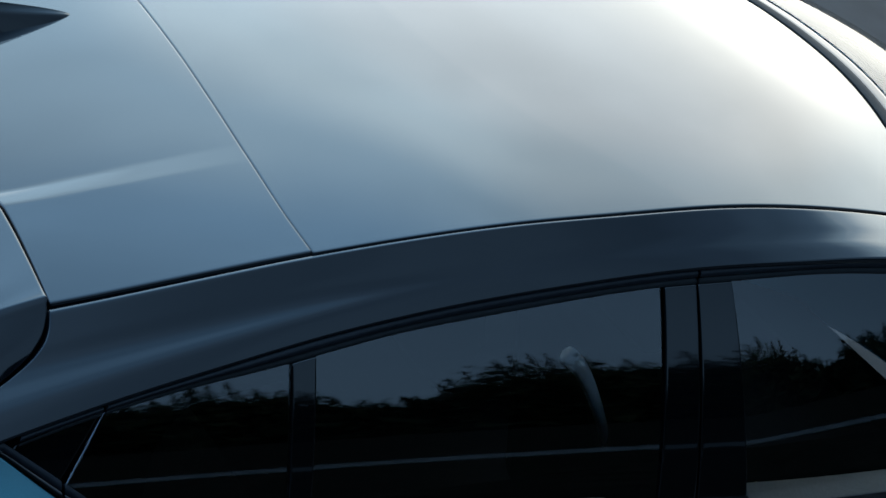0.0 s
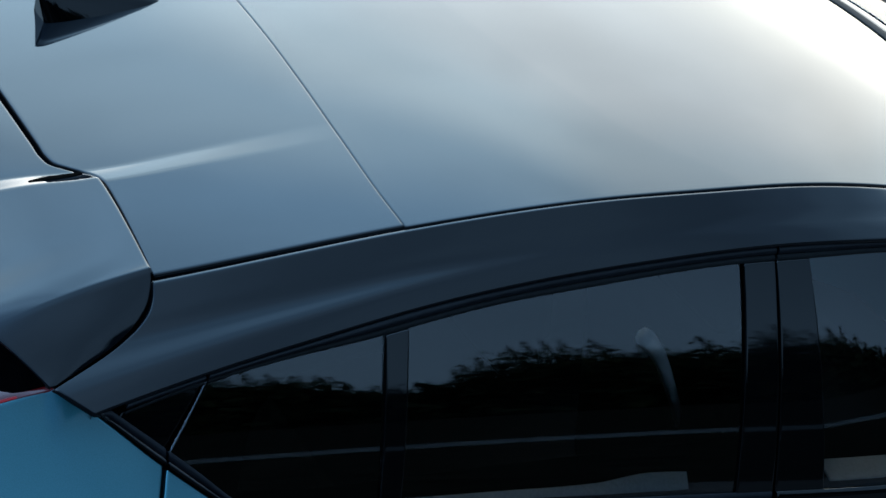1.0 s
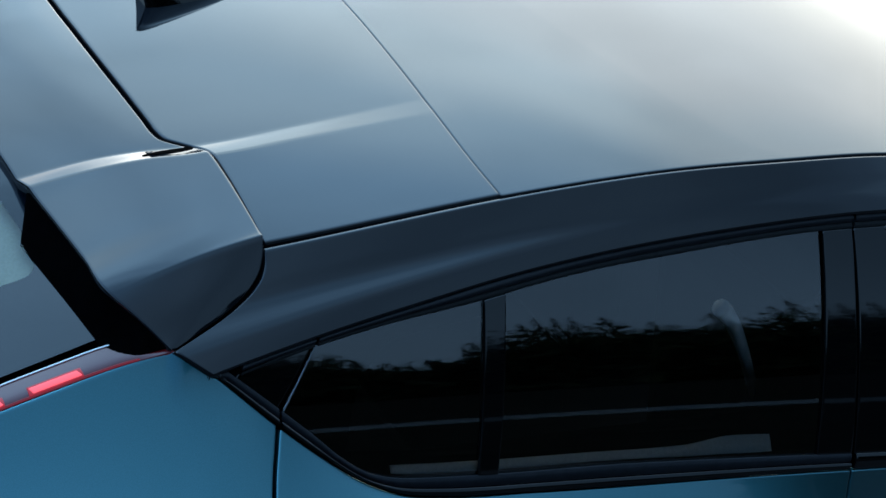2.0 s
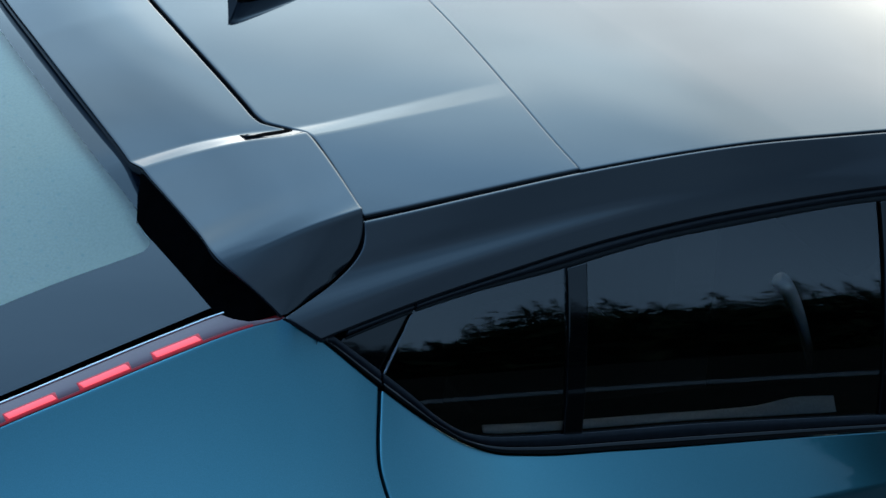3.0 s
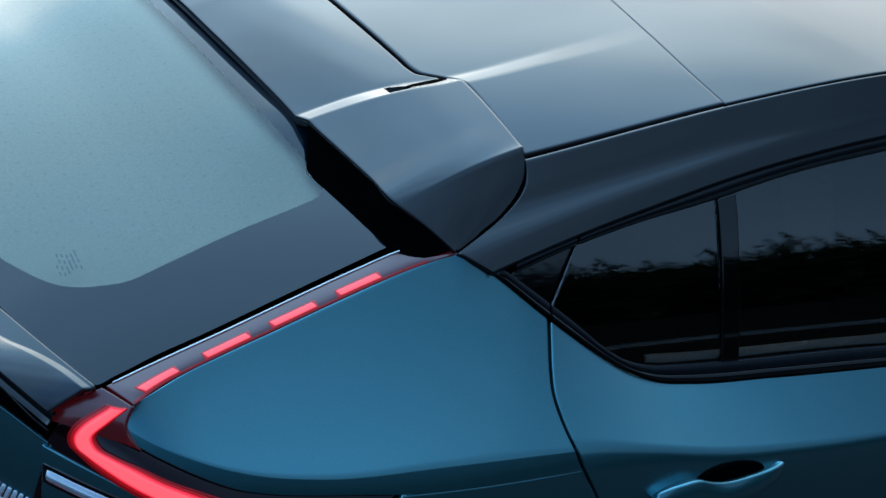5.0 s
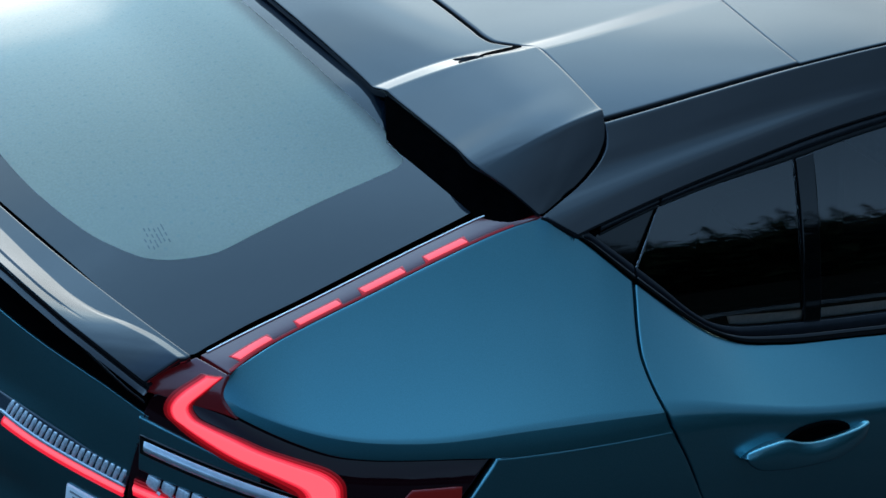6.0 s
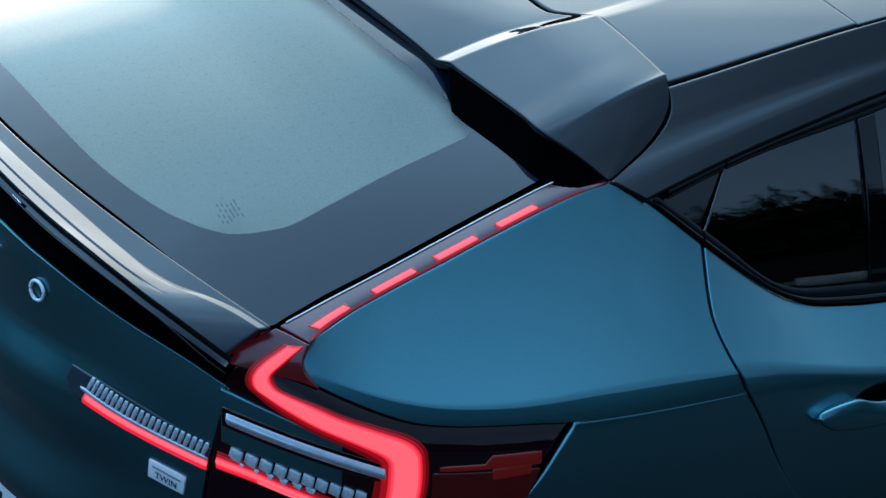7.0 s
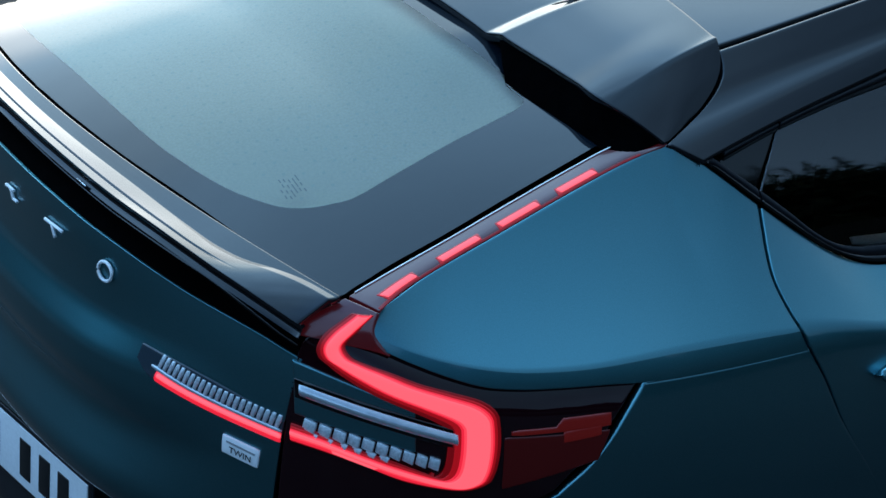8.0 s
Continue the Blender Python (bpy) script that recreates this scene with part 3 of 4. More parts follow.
LAMP_SMOKE = paint("smoked_red_lens", (0.008, 0.0012, 0.0025), (0.014, 0.002, 0.004), 0.0, 0.2, 0.03, 1.45)
LENS_RED = glowing("lit_smoked_red_lens", (1.0, 0.050, 0.075), 0.0036)
LENS_RED.node_tree.nodes["Principled BSDF"].inputs["Base Color"].default_value = (0.030, 0.004, 0.007, 1)
LENS_RED.node_tree.nodes["Principled BSDF"].inputs["Coat Weight"].default_value = 0.6
# the side reflectors are no lamps; a faint added glow brightens their red
REFLECTOR_GLOW = glowing("glowing_side_reflector", (1.0, 0.05, 0.04), 0.007)
LAMP_BACK = glowing("dim_red_lens_glow", (1.0, 0.03, 0.025), 0.0006)
CLEAR_BAR = plain("clear_lens_bar", (0.48, 0.54, 0.58), (0.62, 0.68, 0.72), 0.12, 60.0, 0.02, metallic=0.6)
SILVER = plain("satin_silver_plate", (0.86, 0.88, 0.88), (0.92, 0.93, 0.93), 0.35, 200.0, 0.05)
LENS_GREY = paint("smoked_clear_lens", (0.020, 0.032, 0.042), (0.030, 0.046, 0.060), 0.0, 0.2, 0.03)
LED_GREY = plain("silvered_lamp_cells", (0.42, 0.48, 0.52), (0.68, 0.73, 0.77), 0.3, 300.0, 0.2, metallic=0.4)


def lamp_body():
    def f(s, t):
        z0 = mix(1.04, 0.80, t)
        s0, s1 = s_of_y(-0.667, z0), s_of_x(lamp_end(mix(0.998, 0.80, t)) - 0.005, z0)
        q = mix(s0, s1, s)
        x = body_at(q, z0).x
        top = lamp_top(x)
        z = mix(top, 0.80, t**1.35)
        return body_at(q, z, -0.011 * ramp(top - 0.034, top, z)**2 * step(0.27, 0.34, x))
    return skin(f, 60, 30, lambda p: Vector((-0.5, -0.8, 0)), depth=0.01)


def lamp_parts(lamp_ob, flip):
    """The light guides, cells and insert inside one tail lamp."""
    turn = mirrored if flip else (lambda bm: bm)
    tube_low = spline((0.234, 0.912), (0.32, 0.891), (0.412, 0.868), (0.46, 0.864))
    tube_top = spline((0.24, 1.049), (0.30, 1.028), (0.364, 1.003), (0.415, 0.980), (0.45, 0.958))

    def on(x, z, out):
        return body_at(s_of_x(x, z), z, out)

    # outer and inner border of the bent light guide, as (x, z) on the lamp, from its upper end round to the tailgate
    rim_a = [(0.318, 1.104), (0.290, 1.079), (0.276, 1.059), (0.277, 1.044), (0.288, 1.035), (0.310, 1.021), (0.344, 1.003), (0.390, 0.985), (0.420, 0.972), (0.431, 0.962),
             (0.433, 0.950), (0.432, 0.917), (0.428, 0.892), (0.418, 0.880), (0.400, 0.881), (0.354, 0.894), (0.309, 0.909), (0.271, 0.923), (0.236, 0.931)]
    rim_b = [(0.333, 1.104), (0.310, 1.082), (0.293, 1.062), (0.297, 1.047), (0.313, 1.039), (0.340, 1.029), (0.372, 1.016), (0.412, 1.004), (0.449, 0.992), (0.467, 0.977),
             (0.471, 0.958), (0.471, 0.923), (0.466, 0.890), (0.455, 0.873), (0.425, 0.866), (0.363, 0.877), (0.314, 0.895), (0.272, 0.9085), (0.236, 0.916)]
    n_way = len(rim_a) - 1
    ra = [spline(*[(i / n_way, q[c]) for i, q in enumerate(rim_a)]) for c in range(2)]
    rb = [spline(*[(i / n_way, q[c]) for i, q in enumerate(rim_b)]) for c in range(2)]

    def bent(inset_a, inset_b, out, crown, s0=0.0, low_trim=0.0):
        """A band between the borders; the insets are shares of its width, negative beyond them."""
        def f(s, t):
            s = mix(s0, 1.0, s)
            k = mix(inset_a, 1 - inset_b - low_trim * step(0.75, 0.84, s), t)
            return on(mix(ra[0](s), rb[0](s), k), mix(ra[1](s), rb[1](s), k), out + crown * math.sin(math.pi * t)**0.5)
        return skin(f, 130, 8, lambda p: Vector((-0.5, -0.7, 0.4)), depth=0.005, lip=0.0006)
    part("light_guide", turn(bent(0.10, 0.10, 0.0100, 0.0012, 0.004, 0.40)), LAMP_RED, lamp_ob, "lit red light guide")
    part("guide_rim", turn(bent(0.02, 0.02, 0.0092, 0.0012, 0.002, 0.30)), LAMP_WARM, lamp_ob, "red rim of the light guide")
    part("guide_rim", turn(bent(-0.07, -0.05, 0.0080, 0.0012)), LAMP_MID, lamp_ob, "darker red rim of the light guide")
    # two wider ribbons paint the guide's halo on the lens as dim emission
    part("guide_halo", turn(bent(-0.28, -0.16, 0.0062, 0.0012)), LAMP_DEEP, lamp_ob, "painted dim red halo round the light guide")
    part("guide_halo", turn(bent(-0.50, -0.28, 0.0050, 0.0010)), LAMP_FAINT, lamp_ob, "painted faint red halo round the light guide")

    # body-coloured insert inside the guide, with the clear bar across it
    def insert():
        def f(s, t):
            x = mix(0.240, 0.372, s)
            return on(x, mix(tube_low(x) + 0.044, tube_top(x) - 0.020, t), 0.0035)
        return skin(f, 24, 8, lambda p: Vector((-0.5, -0.8, 0)), depth=0.006, lip=0.002)
    part("insert_panel", turn(insert()), BLUE_PAINT, lamp_ob, "dark blue body-coloured insert")
    bar_z = lambda x: mix(0.992, 0.943, (x - 0.243) / 0.177)
    part("bar_slot", turn(skin(lambda s, t: on(mix(0.241, 0.43, s), bar_z(mix(0.241, 0.43, s)) + mix(-0.013, 0.013, t), 0.0055), 20, 3, lambda p: Vector((-0.5, -0.8, 0)), depth=0.003)), GLOSS_BLACK, lamp_ob)
    part("clear_bar", turn(skin(lambda s, t: on(mix(0.246, 0.425, s), bar_z(mix(0.246, 0.425, s)) + mix(-0.008, 0.008, t), 0.007 + 0.004 * math.sin(math.pi * t)), 20, 6, lambda p: Vector((-0.5, -0.8, 0)), depth=0.004)), CLEAR_BAR, lamp_ob, "clear lens bar")
    # two rows of small silvered blocks, each tilted towards the middle of the car
    for row, (n_cell, low, high, pitch) in enumerate(((10, 0.026, 0.041, 0.0158), (6, 0.018, 0.0245, 0.0158))):
        for k in range(n_cell):
            xa = 0.247 + k * pitch + 0.004 * row
            wide = 0.0118 if row == 0 else 0.0098

            def cell(s, t):
                x = xa + wide * s + 0.0025 * t
                return on(x, tube_low(x) + mix(low, high, t), 0.0045 + 0.0050 * s * (1 - 0.4 * t))
            part("lamp_cell", turn(skin(cell, 2, 2, lambda p: Vector((-0.5, -0.8, 0)), depth=0.006, lip=0.0008)), LED_GREY, lamp_ob)
    # red glow inside the lens, painted as one faintly emitting patch
    part("lens_glow_patch", turn(skin(lambda s, t: on(mix(0.490, 0.628 + 0.016 * t, s), mix(0.862 + 0.035 * s, 0.940, t), 0.0012), 14, 6, lambda p: OUT, depth=0.002)), LAMP_BACK, lamp_ob)
    # reflector in the tip that wraps round the flank
    part("side_reflector", turn(skin(lambda s, t: on(mix(0.50, 0.645, s), mix(0.945, 0.962, t) + 0.004 * s - (0.012 if s < 0.45 else 0.0) * t, 0.002), 14, 3, lambda p: OUT, depth=0.003)), REFLECTOR_GLOW, lamp_ob, "red side reflector with an added faint glow")
    part("side_reflector", turn(skin(lambda s, t: on(mix(0.575, 0.63, s), mix(0.930, 0.944, t) + 0.006 * s, 0.002), 8, 3, lambda p: OUT, depth=0.003)), REFLECTOR_GLOW, lamp_ob, "red side reflector with an added faint glow")


for flip in (False, True):
    bm = lamp_body()
    lamp = part("tail_lamp", mirrored(bm) if flip else bm, LAMP_SMOKE, car, "smoked red tail lamp with a lit light guide")
    lamp_parts(lamp, flip)

# lamp strip up the side of the rear window
strip_in = [(0.313, -0.657, 1.114), (0.394, -0.652, 1.141), (0.49, -0.647, 1.172), (0.589, -0.641, 1.205), (0.691, -0.635, 1.238), (0.783, -0.634, 1.267), (0.83, -0.652, 1.2745)]
in_c = [spline(*[(i / 6, p[c]) for i, p in enumerate(strip_in)]) for c in range(3)]
out_c = [spline(*[(i / 6, p[c]) for i, p in enumerate(strip_out)]) for c in range(3)]


def strip_at(k, t, out=0.0):
    """The strip: a broad top face and a steep outer face below its shoulder."""
    p = Vector([c(k) for c in in_c]).lerp(Vector([c(k) for c in out_c]), t)
    swell = 0.0024 * (math.sin(0.5 * math.pi * min(1.0, t / 0.70)) if t < 0.70 else math.cos(0.5 * math.pi * (t - 0.70) / 0.30)) * step(0.0, 0.06, k) * step(1.0, 0.85, k)
    return p + Vector((-0.28, -0.30, 0.91)) * (out + swell)


def elbow_at(k, t, out=0.0):
    """Joins the strip's lower end (k 0) to the top of the tail lamp (k 1)."""
    a = strip_at(0.0, t)
    x = mix(0.2335, 0.346, t)
    low = body_at(s_of_x(x, 1.05), lamp_top(x))
    bow = Vector((-0.014, 0.004, -0.004)) * (t * t * math.sin(math.pi * k))
    return a.lerp(low, k) + bow + Vector((-0.39, -0.68, 0.62)) * (out + 0.004 * math.sin(math.pi * k))


for flip in (False, True):
    turn = mirrored if flip else (lambda bm: bm)
    strip = part("lamp_strip", turn(skin(lambda s, t: strip_at(mix(0.012, 1, s), t), 40, 8, UP, depth=0.02, lip=0.0007)), LENS_RED, car, "smoked red lamp strip beside the rear window")
    for k0, kl in ((0.068, 0.128), (0.288, 0.114), (0.466, 0.108), (0.640, 0.102)):
        part("light_dash", turn(skin(lambda s, t: strip_at(k0 + kl * s + 0.016 * t, mix(0.63, 0.87, t), 0.0020), 8, 4, UP, depth=0.003, lip=0.0006)), LAMP_RED, strip, "lit red dash of light")
        # wider dim ribbon paints the halo round each dash
        part("dash_halo", turn(skin(lambda s, t: strip_at(k0 - 0.006 + (kl + 0.012) * s + 0.016 * t, mix(0.55, 0.94, t), 0.0009), 8, 4, UP, depth=0.002, lip=0.0006)), LAMP_DEEP, strip, "painted dim red halo round the light dash")
    part("strip_glow", turn(skin(lambda s, t: strip_at(mix(0.02, 0.90, s), mix(0.92, 1.0, t), 0.0006), 30, 4, OUT, depth=0.002, lip=0.0006)), LAMP_FAINT, strip, "faint red outer face of the lamp strip")
    # silvery white tube painted in for the highlight on the strip's rounded edge
    part("strip_highlight", turn(tube([strip_at(0.03 + 0.80 * k / 30, 0.0, 0.0012) for k in range(31)], 0.0012, 6)), SILVER, strip)
    elbow = part("lamp_elbow", turn(skin(lambda s, t: elbow_at(mix(0.02, 1, s), t), 16, 10, Vector((-0.5, -0.4, 0.8)), depth=0.012)), LENS_RED, car, "smoked red lamp corner")

# --- rear window: clear middle in a broad black border, over the luggage cover ---
def round_path(pts):
    """A smooth path through (x, y) points, by the share of them passed."""
    fx, fy = spline(*[(i / (len(pts) - 1), p[0]) for i, p in enumerate(pts)]), spline(*[(i / (len(pts) - 1), p[1]) for i, p in enumerate(pts)])
    return lambda t: (fx(t), fy(t))


# the border's inner edge and the window's outer edge, from the middle of the top round to the middle of the foot
glass_edge = round_path([(0.680, 0.0), (0.682, -0.10), (0.686, -0.20), (0.696, -0.31), (0.711, -0.37), (0.725, -0.425), (0.725, -0.466), (0.711, -0.486), (0.67, -0.491), (0.60, -0.495), (0.54, -0.500), (0.46, -0.509), (0.405, -0.515), (0.370, -0.509), (0.335, -0.498), (0.306, -0.480), (0.280, -0.450), (0.252, -0.405), (0.226, -0.335), (0.207, -0.25), (0.196, -0.12), (0.194, 0.0)])
outer_edge = round_path([(0.760, 0.0), (0.762, -0.12), (0.764, -0.22), (0.768, -0.30), (0.776, -0.375), (0.786, -0.44), (0.80, -0.51), (0.815, -0.575), (0.80, -0.612), (0.75, -0.617), (0.697, -0.621), (0.62, -0.626), (0.544, -0.631), (0.47, -0.636), (0.398, -0.640), (0.335, -0.648), (0.300, -0.6485), (0.2725, -0.60), (0.2255, -0.49), (0.1645, -0.29), (0.1385, -0.13), (0.1315, 0.0)])


def half_border():
    def f(s, t):
        a, b = glass_edge(s), outer_edge(s)
        return rear_glass_at(mix(a[0], b[0], t), mix(a[1], b[1], t))
    return skin(f, 126, 6, UP, depth=0.0)


def clear_pane():
    bm = bmesh.new()
    ring = [glass_edge(i / 126) for i in range(127)]
    ring = ring + [(x, -y) for x, y in ring[-2:0:-1]]
    mid = bm.verts.new(rear_glass_at(0.46, 0.0))
    loops = []
    for k in range(1, 9):
        loops.append([bm.verts.new(rear_glass_at(mix(0.46, x, k / 8), mix(0.0, y, k / 8))) for x, y in ring])
    n = len(ring)
    for i in range(n):
        bm.faces.new((mid, loops[0][i], loops[0][(i + 1) % n]))
    for k in range(7):
        for i in range(n):
            bm.faces.new((loops[k][i], loops[k + 1][i], loops[k + 1][(i + 1) % n], loops[k][(i + 1) % n]))
    return bm


rear_window = part("rear_window", clear_pane(), REAR_GLASS, car, "teal-tinted rear window with fine printed dots")
both("glass_border", half_border, FRIT, rear_window, "broad black printed glass border")
MARK = plain("printed_mark", (0.09, 0.12, 0.12), (0.13, 0.16, 0.16), 0.5)
for row in range(6):
    for k in range(4 if row else 2):
        part("glass_mark", skin(lambda s, t: rear_glass_at(0.318 + 0.0062 * row + 0.0020 * t, -0.470 + 0.0095 * k + 0.0070 * s + 0.004 * math.sin(5 * row + k), 0.0006), 2, 1, UP, depth=0.0), MARK, rear_window)


def printed_dots():
    bm = bmesh.new()
    for i in range(19):
        for j in range(-17, 18):
            x, y = 0.215 + 0.026 * i, 0.028 * j + 0.014 * (i % 2)
            if abs(y) > 0.47 - 0.25 * step(0.36, 0.22, x) or x > 0.655:
                continue
            bm.faces.new([bm.verts.new(rear_glass_at(x + 0.0034 * math.cos(q), y + 0.0034 * math.sin(q), -0.0165)) for q in (0.3, 1.87, 3.44, 5.01)])
    return bm


tagged(part("cover_dots", printed_dots(), plain("grey_dots", (0.43, 0.44, 0.39), (0.49, 0.50, 0.44), 0.8), car), "fine grey dots woven into the luggage cover", kind="stuff")
part("glass_seal", skin(lambda s, t: rear_glass_at(lip_x(mix(-0.655, 0.655, s)) + mix(-0.016, 0.010, t), mix(-0.655, 0.655, s), -0.012), 60, 2, UP, depth=0.0), VOID, car)

# gutter between window and lamp strip
both("side_gutter", lambda: skin(lambda s, t: Vector((mix(0.30, 0.84, s), mix(-0.59, -0.668, t), rear_glass_at(mix(0.30, 0.84, s), mix(-0.635, -0.66, t), -0.012).z)), 20, 3, UP, depth=0.0), VOID, car)


# --- lip at the foot of the rear window ---
lip_crest = spline((0.0, 0.064), (0.1, 0.066), (0.2, 0.070), (0.354, 0.0810), (0.477, 0.0900), (0.569, 0.0845), (0.62, 0.0745), (0.668, 0.0620))
lip_deck = spline((0.0, 0.019), (0.2, 0.0215), (0.35, 0.025), (0.45, 0.031), (0.51, 0.033), (0.545, 0.0285), (0.585, 0.0135), (0.615, 0.006), (0.668, 0.004))
lip_rise = spline((0.0, 0.0085), (0.2, 0.0090), (0.354, 0.0110), (0.477, 0.0160), (0.54, 0.0130), (0.569, 0.0095), (0.62, 0.0050), (0.668, 0.0030))
lip_roll = spline((0.0, 0.0015), (0.2, 0.0015), (0.354, 0.0015), (0.477, 0.0010), (0.53, 0.004), (0.569, 0.0090), (0.62, 0.0200), (0.668, 0.0330))


def lip_at(y, t):
    """The lip: a deck level with the glass, a grooved ridge that kicks up, then a drop; towards either end the ridge rolls over."""
    a = abs(y)
    base = Vector((lip_x(y) - 0.0110, y, 1.198 - 0.168 * y * y))
    crest, deck = lip_crest(a), lip_deck(a)
    zb = -0.29 * deck
    if t < 0.30:
        u, z = deck * t / 0.30, zb * t / 0.30
    else:
        q = min(1.0, (t - 0.30) / 0.62)
        u = mix(deck, crest, q)
        end = step(0.50, 0.58, a)
        z = zb + lip_rise(a) * q - lip_roll(a) * mix(q**1.6, max(0.0, (q - 0.20) / 0.80), end)
        z -= 0.0030 * ramp(0.60, 0.63, q) * ramp(0.70, 0.67, q) * (1 - step(0.50, 0.56, a))
        drop = ramp(0.92, 1.0, t)
        u -= 0.006 * drop * drop
        z -= 0.013 * drop
    return base + Vector((-u, 0, z))


part("tail_lip", skin(lambda s, t: lip_at(mix(-0.664, 0.664, s), t), 110, 100, BACK + UP, depth=0.010, lip=0.003), BLACK_PAINT, car, "gloss black lip spoiler under the rear window")


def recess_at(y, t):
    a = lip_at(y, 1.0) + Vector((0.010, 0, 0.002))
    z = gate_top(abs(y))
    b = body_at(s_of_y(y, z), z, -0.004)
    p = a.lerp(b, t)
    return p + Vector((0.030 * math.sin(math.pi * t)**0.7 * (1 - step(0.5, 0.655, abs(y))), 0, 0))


# the shade under the lip is put into the recess's near-black colour
part("lip_recess", skin(lambda s, t: recess_at(mix(-0.656, 0.656, s), t), 60, 14, BACK, depth=0.0), VOID, car, "recess under the tail lip, its shade coloured near black")
part("recess_edge", skin(lambda s, t: recess_at(mix(-0.655, 0.655, s), mix(0.66, 0.70, t)) + Vector((-0.004, 0, 0.0015)), 60, 2, BACK + UP, depth=0.002), GLOSS_BLACK, car)
for y0, z0, y1, z1 in ((0.022, 1.152, -0.055, 1.1535), (-0.143, 1.1585, -0.306, 1.167), (0.143, 1.1585, 0.306, 1.167)):
    part("chrome_line", tube([Vector((0.080, mix(y0, y1, k / 8), mix(z0, z1, k / 8))) for k in range(9)], 0.0013, 6), CHROME, car)
part("camera_eye", box((0.006, 0.016, 0.008), recess_at(-0.535, 0.40) + Vector((-0.004, 0, 0)), 0.002), SATIN_BLACK, car)

# --- tailgate lamps, badges, plate ---
bar_low = spline((-0.70, 0.905), (-0.665, 0.911), (-0.628, 0.919), (-0.59, 0.928), (-0.548, 0.939), (-0.501, 0.953), (-0.46, 0.966))


def tail_on(y, z, out):
    return body_at(s_of_y(y, z), z, out)


for flip in (False, True):
    turn = mirrored if flip else (lambda bm: bm)
    gl = part("tailgate_lamp", turn(skin(lambda s, t: tail_on(mix(-0.468, -0.659, s), bar_low(mix(-0.468, -0.659, s)) + mix(-0.012 * ramp(0.0, 0.12, s) + 0.004, 0.024 + 0.012 * math.sin(math.pi * s), t), 0.002), 30, 6, BACK, depth=0.008, lip=0.002)), LENS_GREY, car, "narrow tail light set in the tailgate")
    part("light_guide", turn(skin(lambda s, t: tail_on(mix(-0.505, -0.659, s), bar_low(mix(-0.505, -0.659, s)) + mix(-0.001, 0.006, t), 0.0055 + 0.003 * math.sin(math.pi * t)), 30, 5, BACK, depth=0.003)), LAMP_RED, gl, "lit red light guide")
    part("guide_rim", turn(skin(lambda s, t: tail_on(mix(-0.502, -0.659, s), bar_low(mix(-0.502, -0.659, s)) + mix(-0.008, 0.0065, t), 0.004 + 0.003 * math.sin(math.pi * t)), 30, 5, BACK, depth=0.003)), LAMP_MID, gl, "darker red rim of the light guide")
    part("lens_edge", turn(skin(lambda s, t: tail_on(mix(-0.493, -0.659, s), bar_low(mix(-0.493, -0.659, s)) + mix(0.0085, 0.0110, t), 0.005), 30, 2, BACK, depth=0.003)), CLEAR_BAR, gl)
    for k in range(22):
        y = -0.500 - 0.0072 * k
        part("lamp_rib", turn(skin(lambda s, t: tail_on(y - 0.0034 * s - 0.002 * t, bar_low(y) + 0.0135 + 0.017 * t, 0.0035 + 0.001 * s), 2, 2, BACK, depth=0.003)), LED_GREY, gl)

ring_path = [(0.0135 * math.cos(q), 0.0150 * math.sin(q)) for q in [2 * math.pi * i / 22 for i in range(22)]]
for y, z, strokes in ((-0.385, 1.0685, [ring_path]), (-0.264, 1.083, [[(0.026, 0.007), (-0.023, 0.0068)], [(0.006, 0.007), (-0.002, -0.012)]]), (-0.130, 1.083, [[(0.024, 0.006), (-0.006, 0.008)], [(0.006, 0.007), (0.000, -0.008)], [(0.000, -0.008), (-0.015, -0.007)]])):
    bm = bmesh.new()
    for stroke in strokes:
        pts = [tail_on(y + a, z + b, 0.004) for a, b in stroke]
        if len(pts) == 2:
            pts = [pts[0].lerp(pts[1], i / 4) for i in range(5)]
        piece = tube(pts, 0.0027, 6, closed=len(stroke) > 2)
        tmp = bpy.data.meshes.new("stroke")
        piece.to_mesh(tmp)
        piece.free()
        bm.from_mesh(tmp)
        bpy.data.meshes.remove(tmp)
    part("chrome_emblem", bm, SILVER, car, "small chrome emblem piece")

INK = plain("black_ink", (0.006, 0.006, 0.006), (0.01, 0.01, 0.01), 0.4)
badge = part("trim_badge", skin(lambda s, t: tail_on(mix(-0.595, -0.639, s), mix(0.8650, 0.8920, t) - 0.011 * s, 0.004), 6, 3, BACK, depth=0.004, lip=0.0008), SILVER, car, "small silver badge with dark lettering")
part("badge_print", skin(lambda s, t: tail_on(mix(-0.600, -0.635, s), mix(0.8830, 0.8862, t) - 0.010 * s, 0.0052), 6, 1, BACK, depth=0.0), plain("grey_print", (0.25, 0.26, 0.27), (0.38, 0.39, 0.40), 0.5), badge)


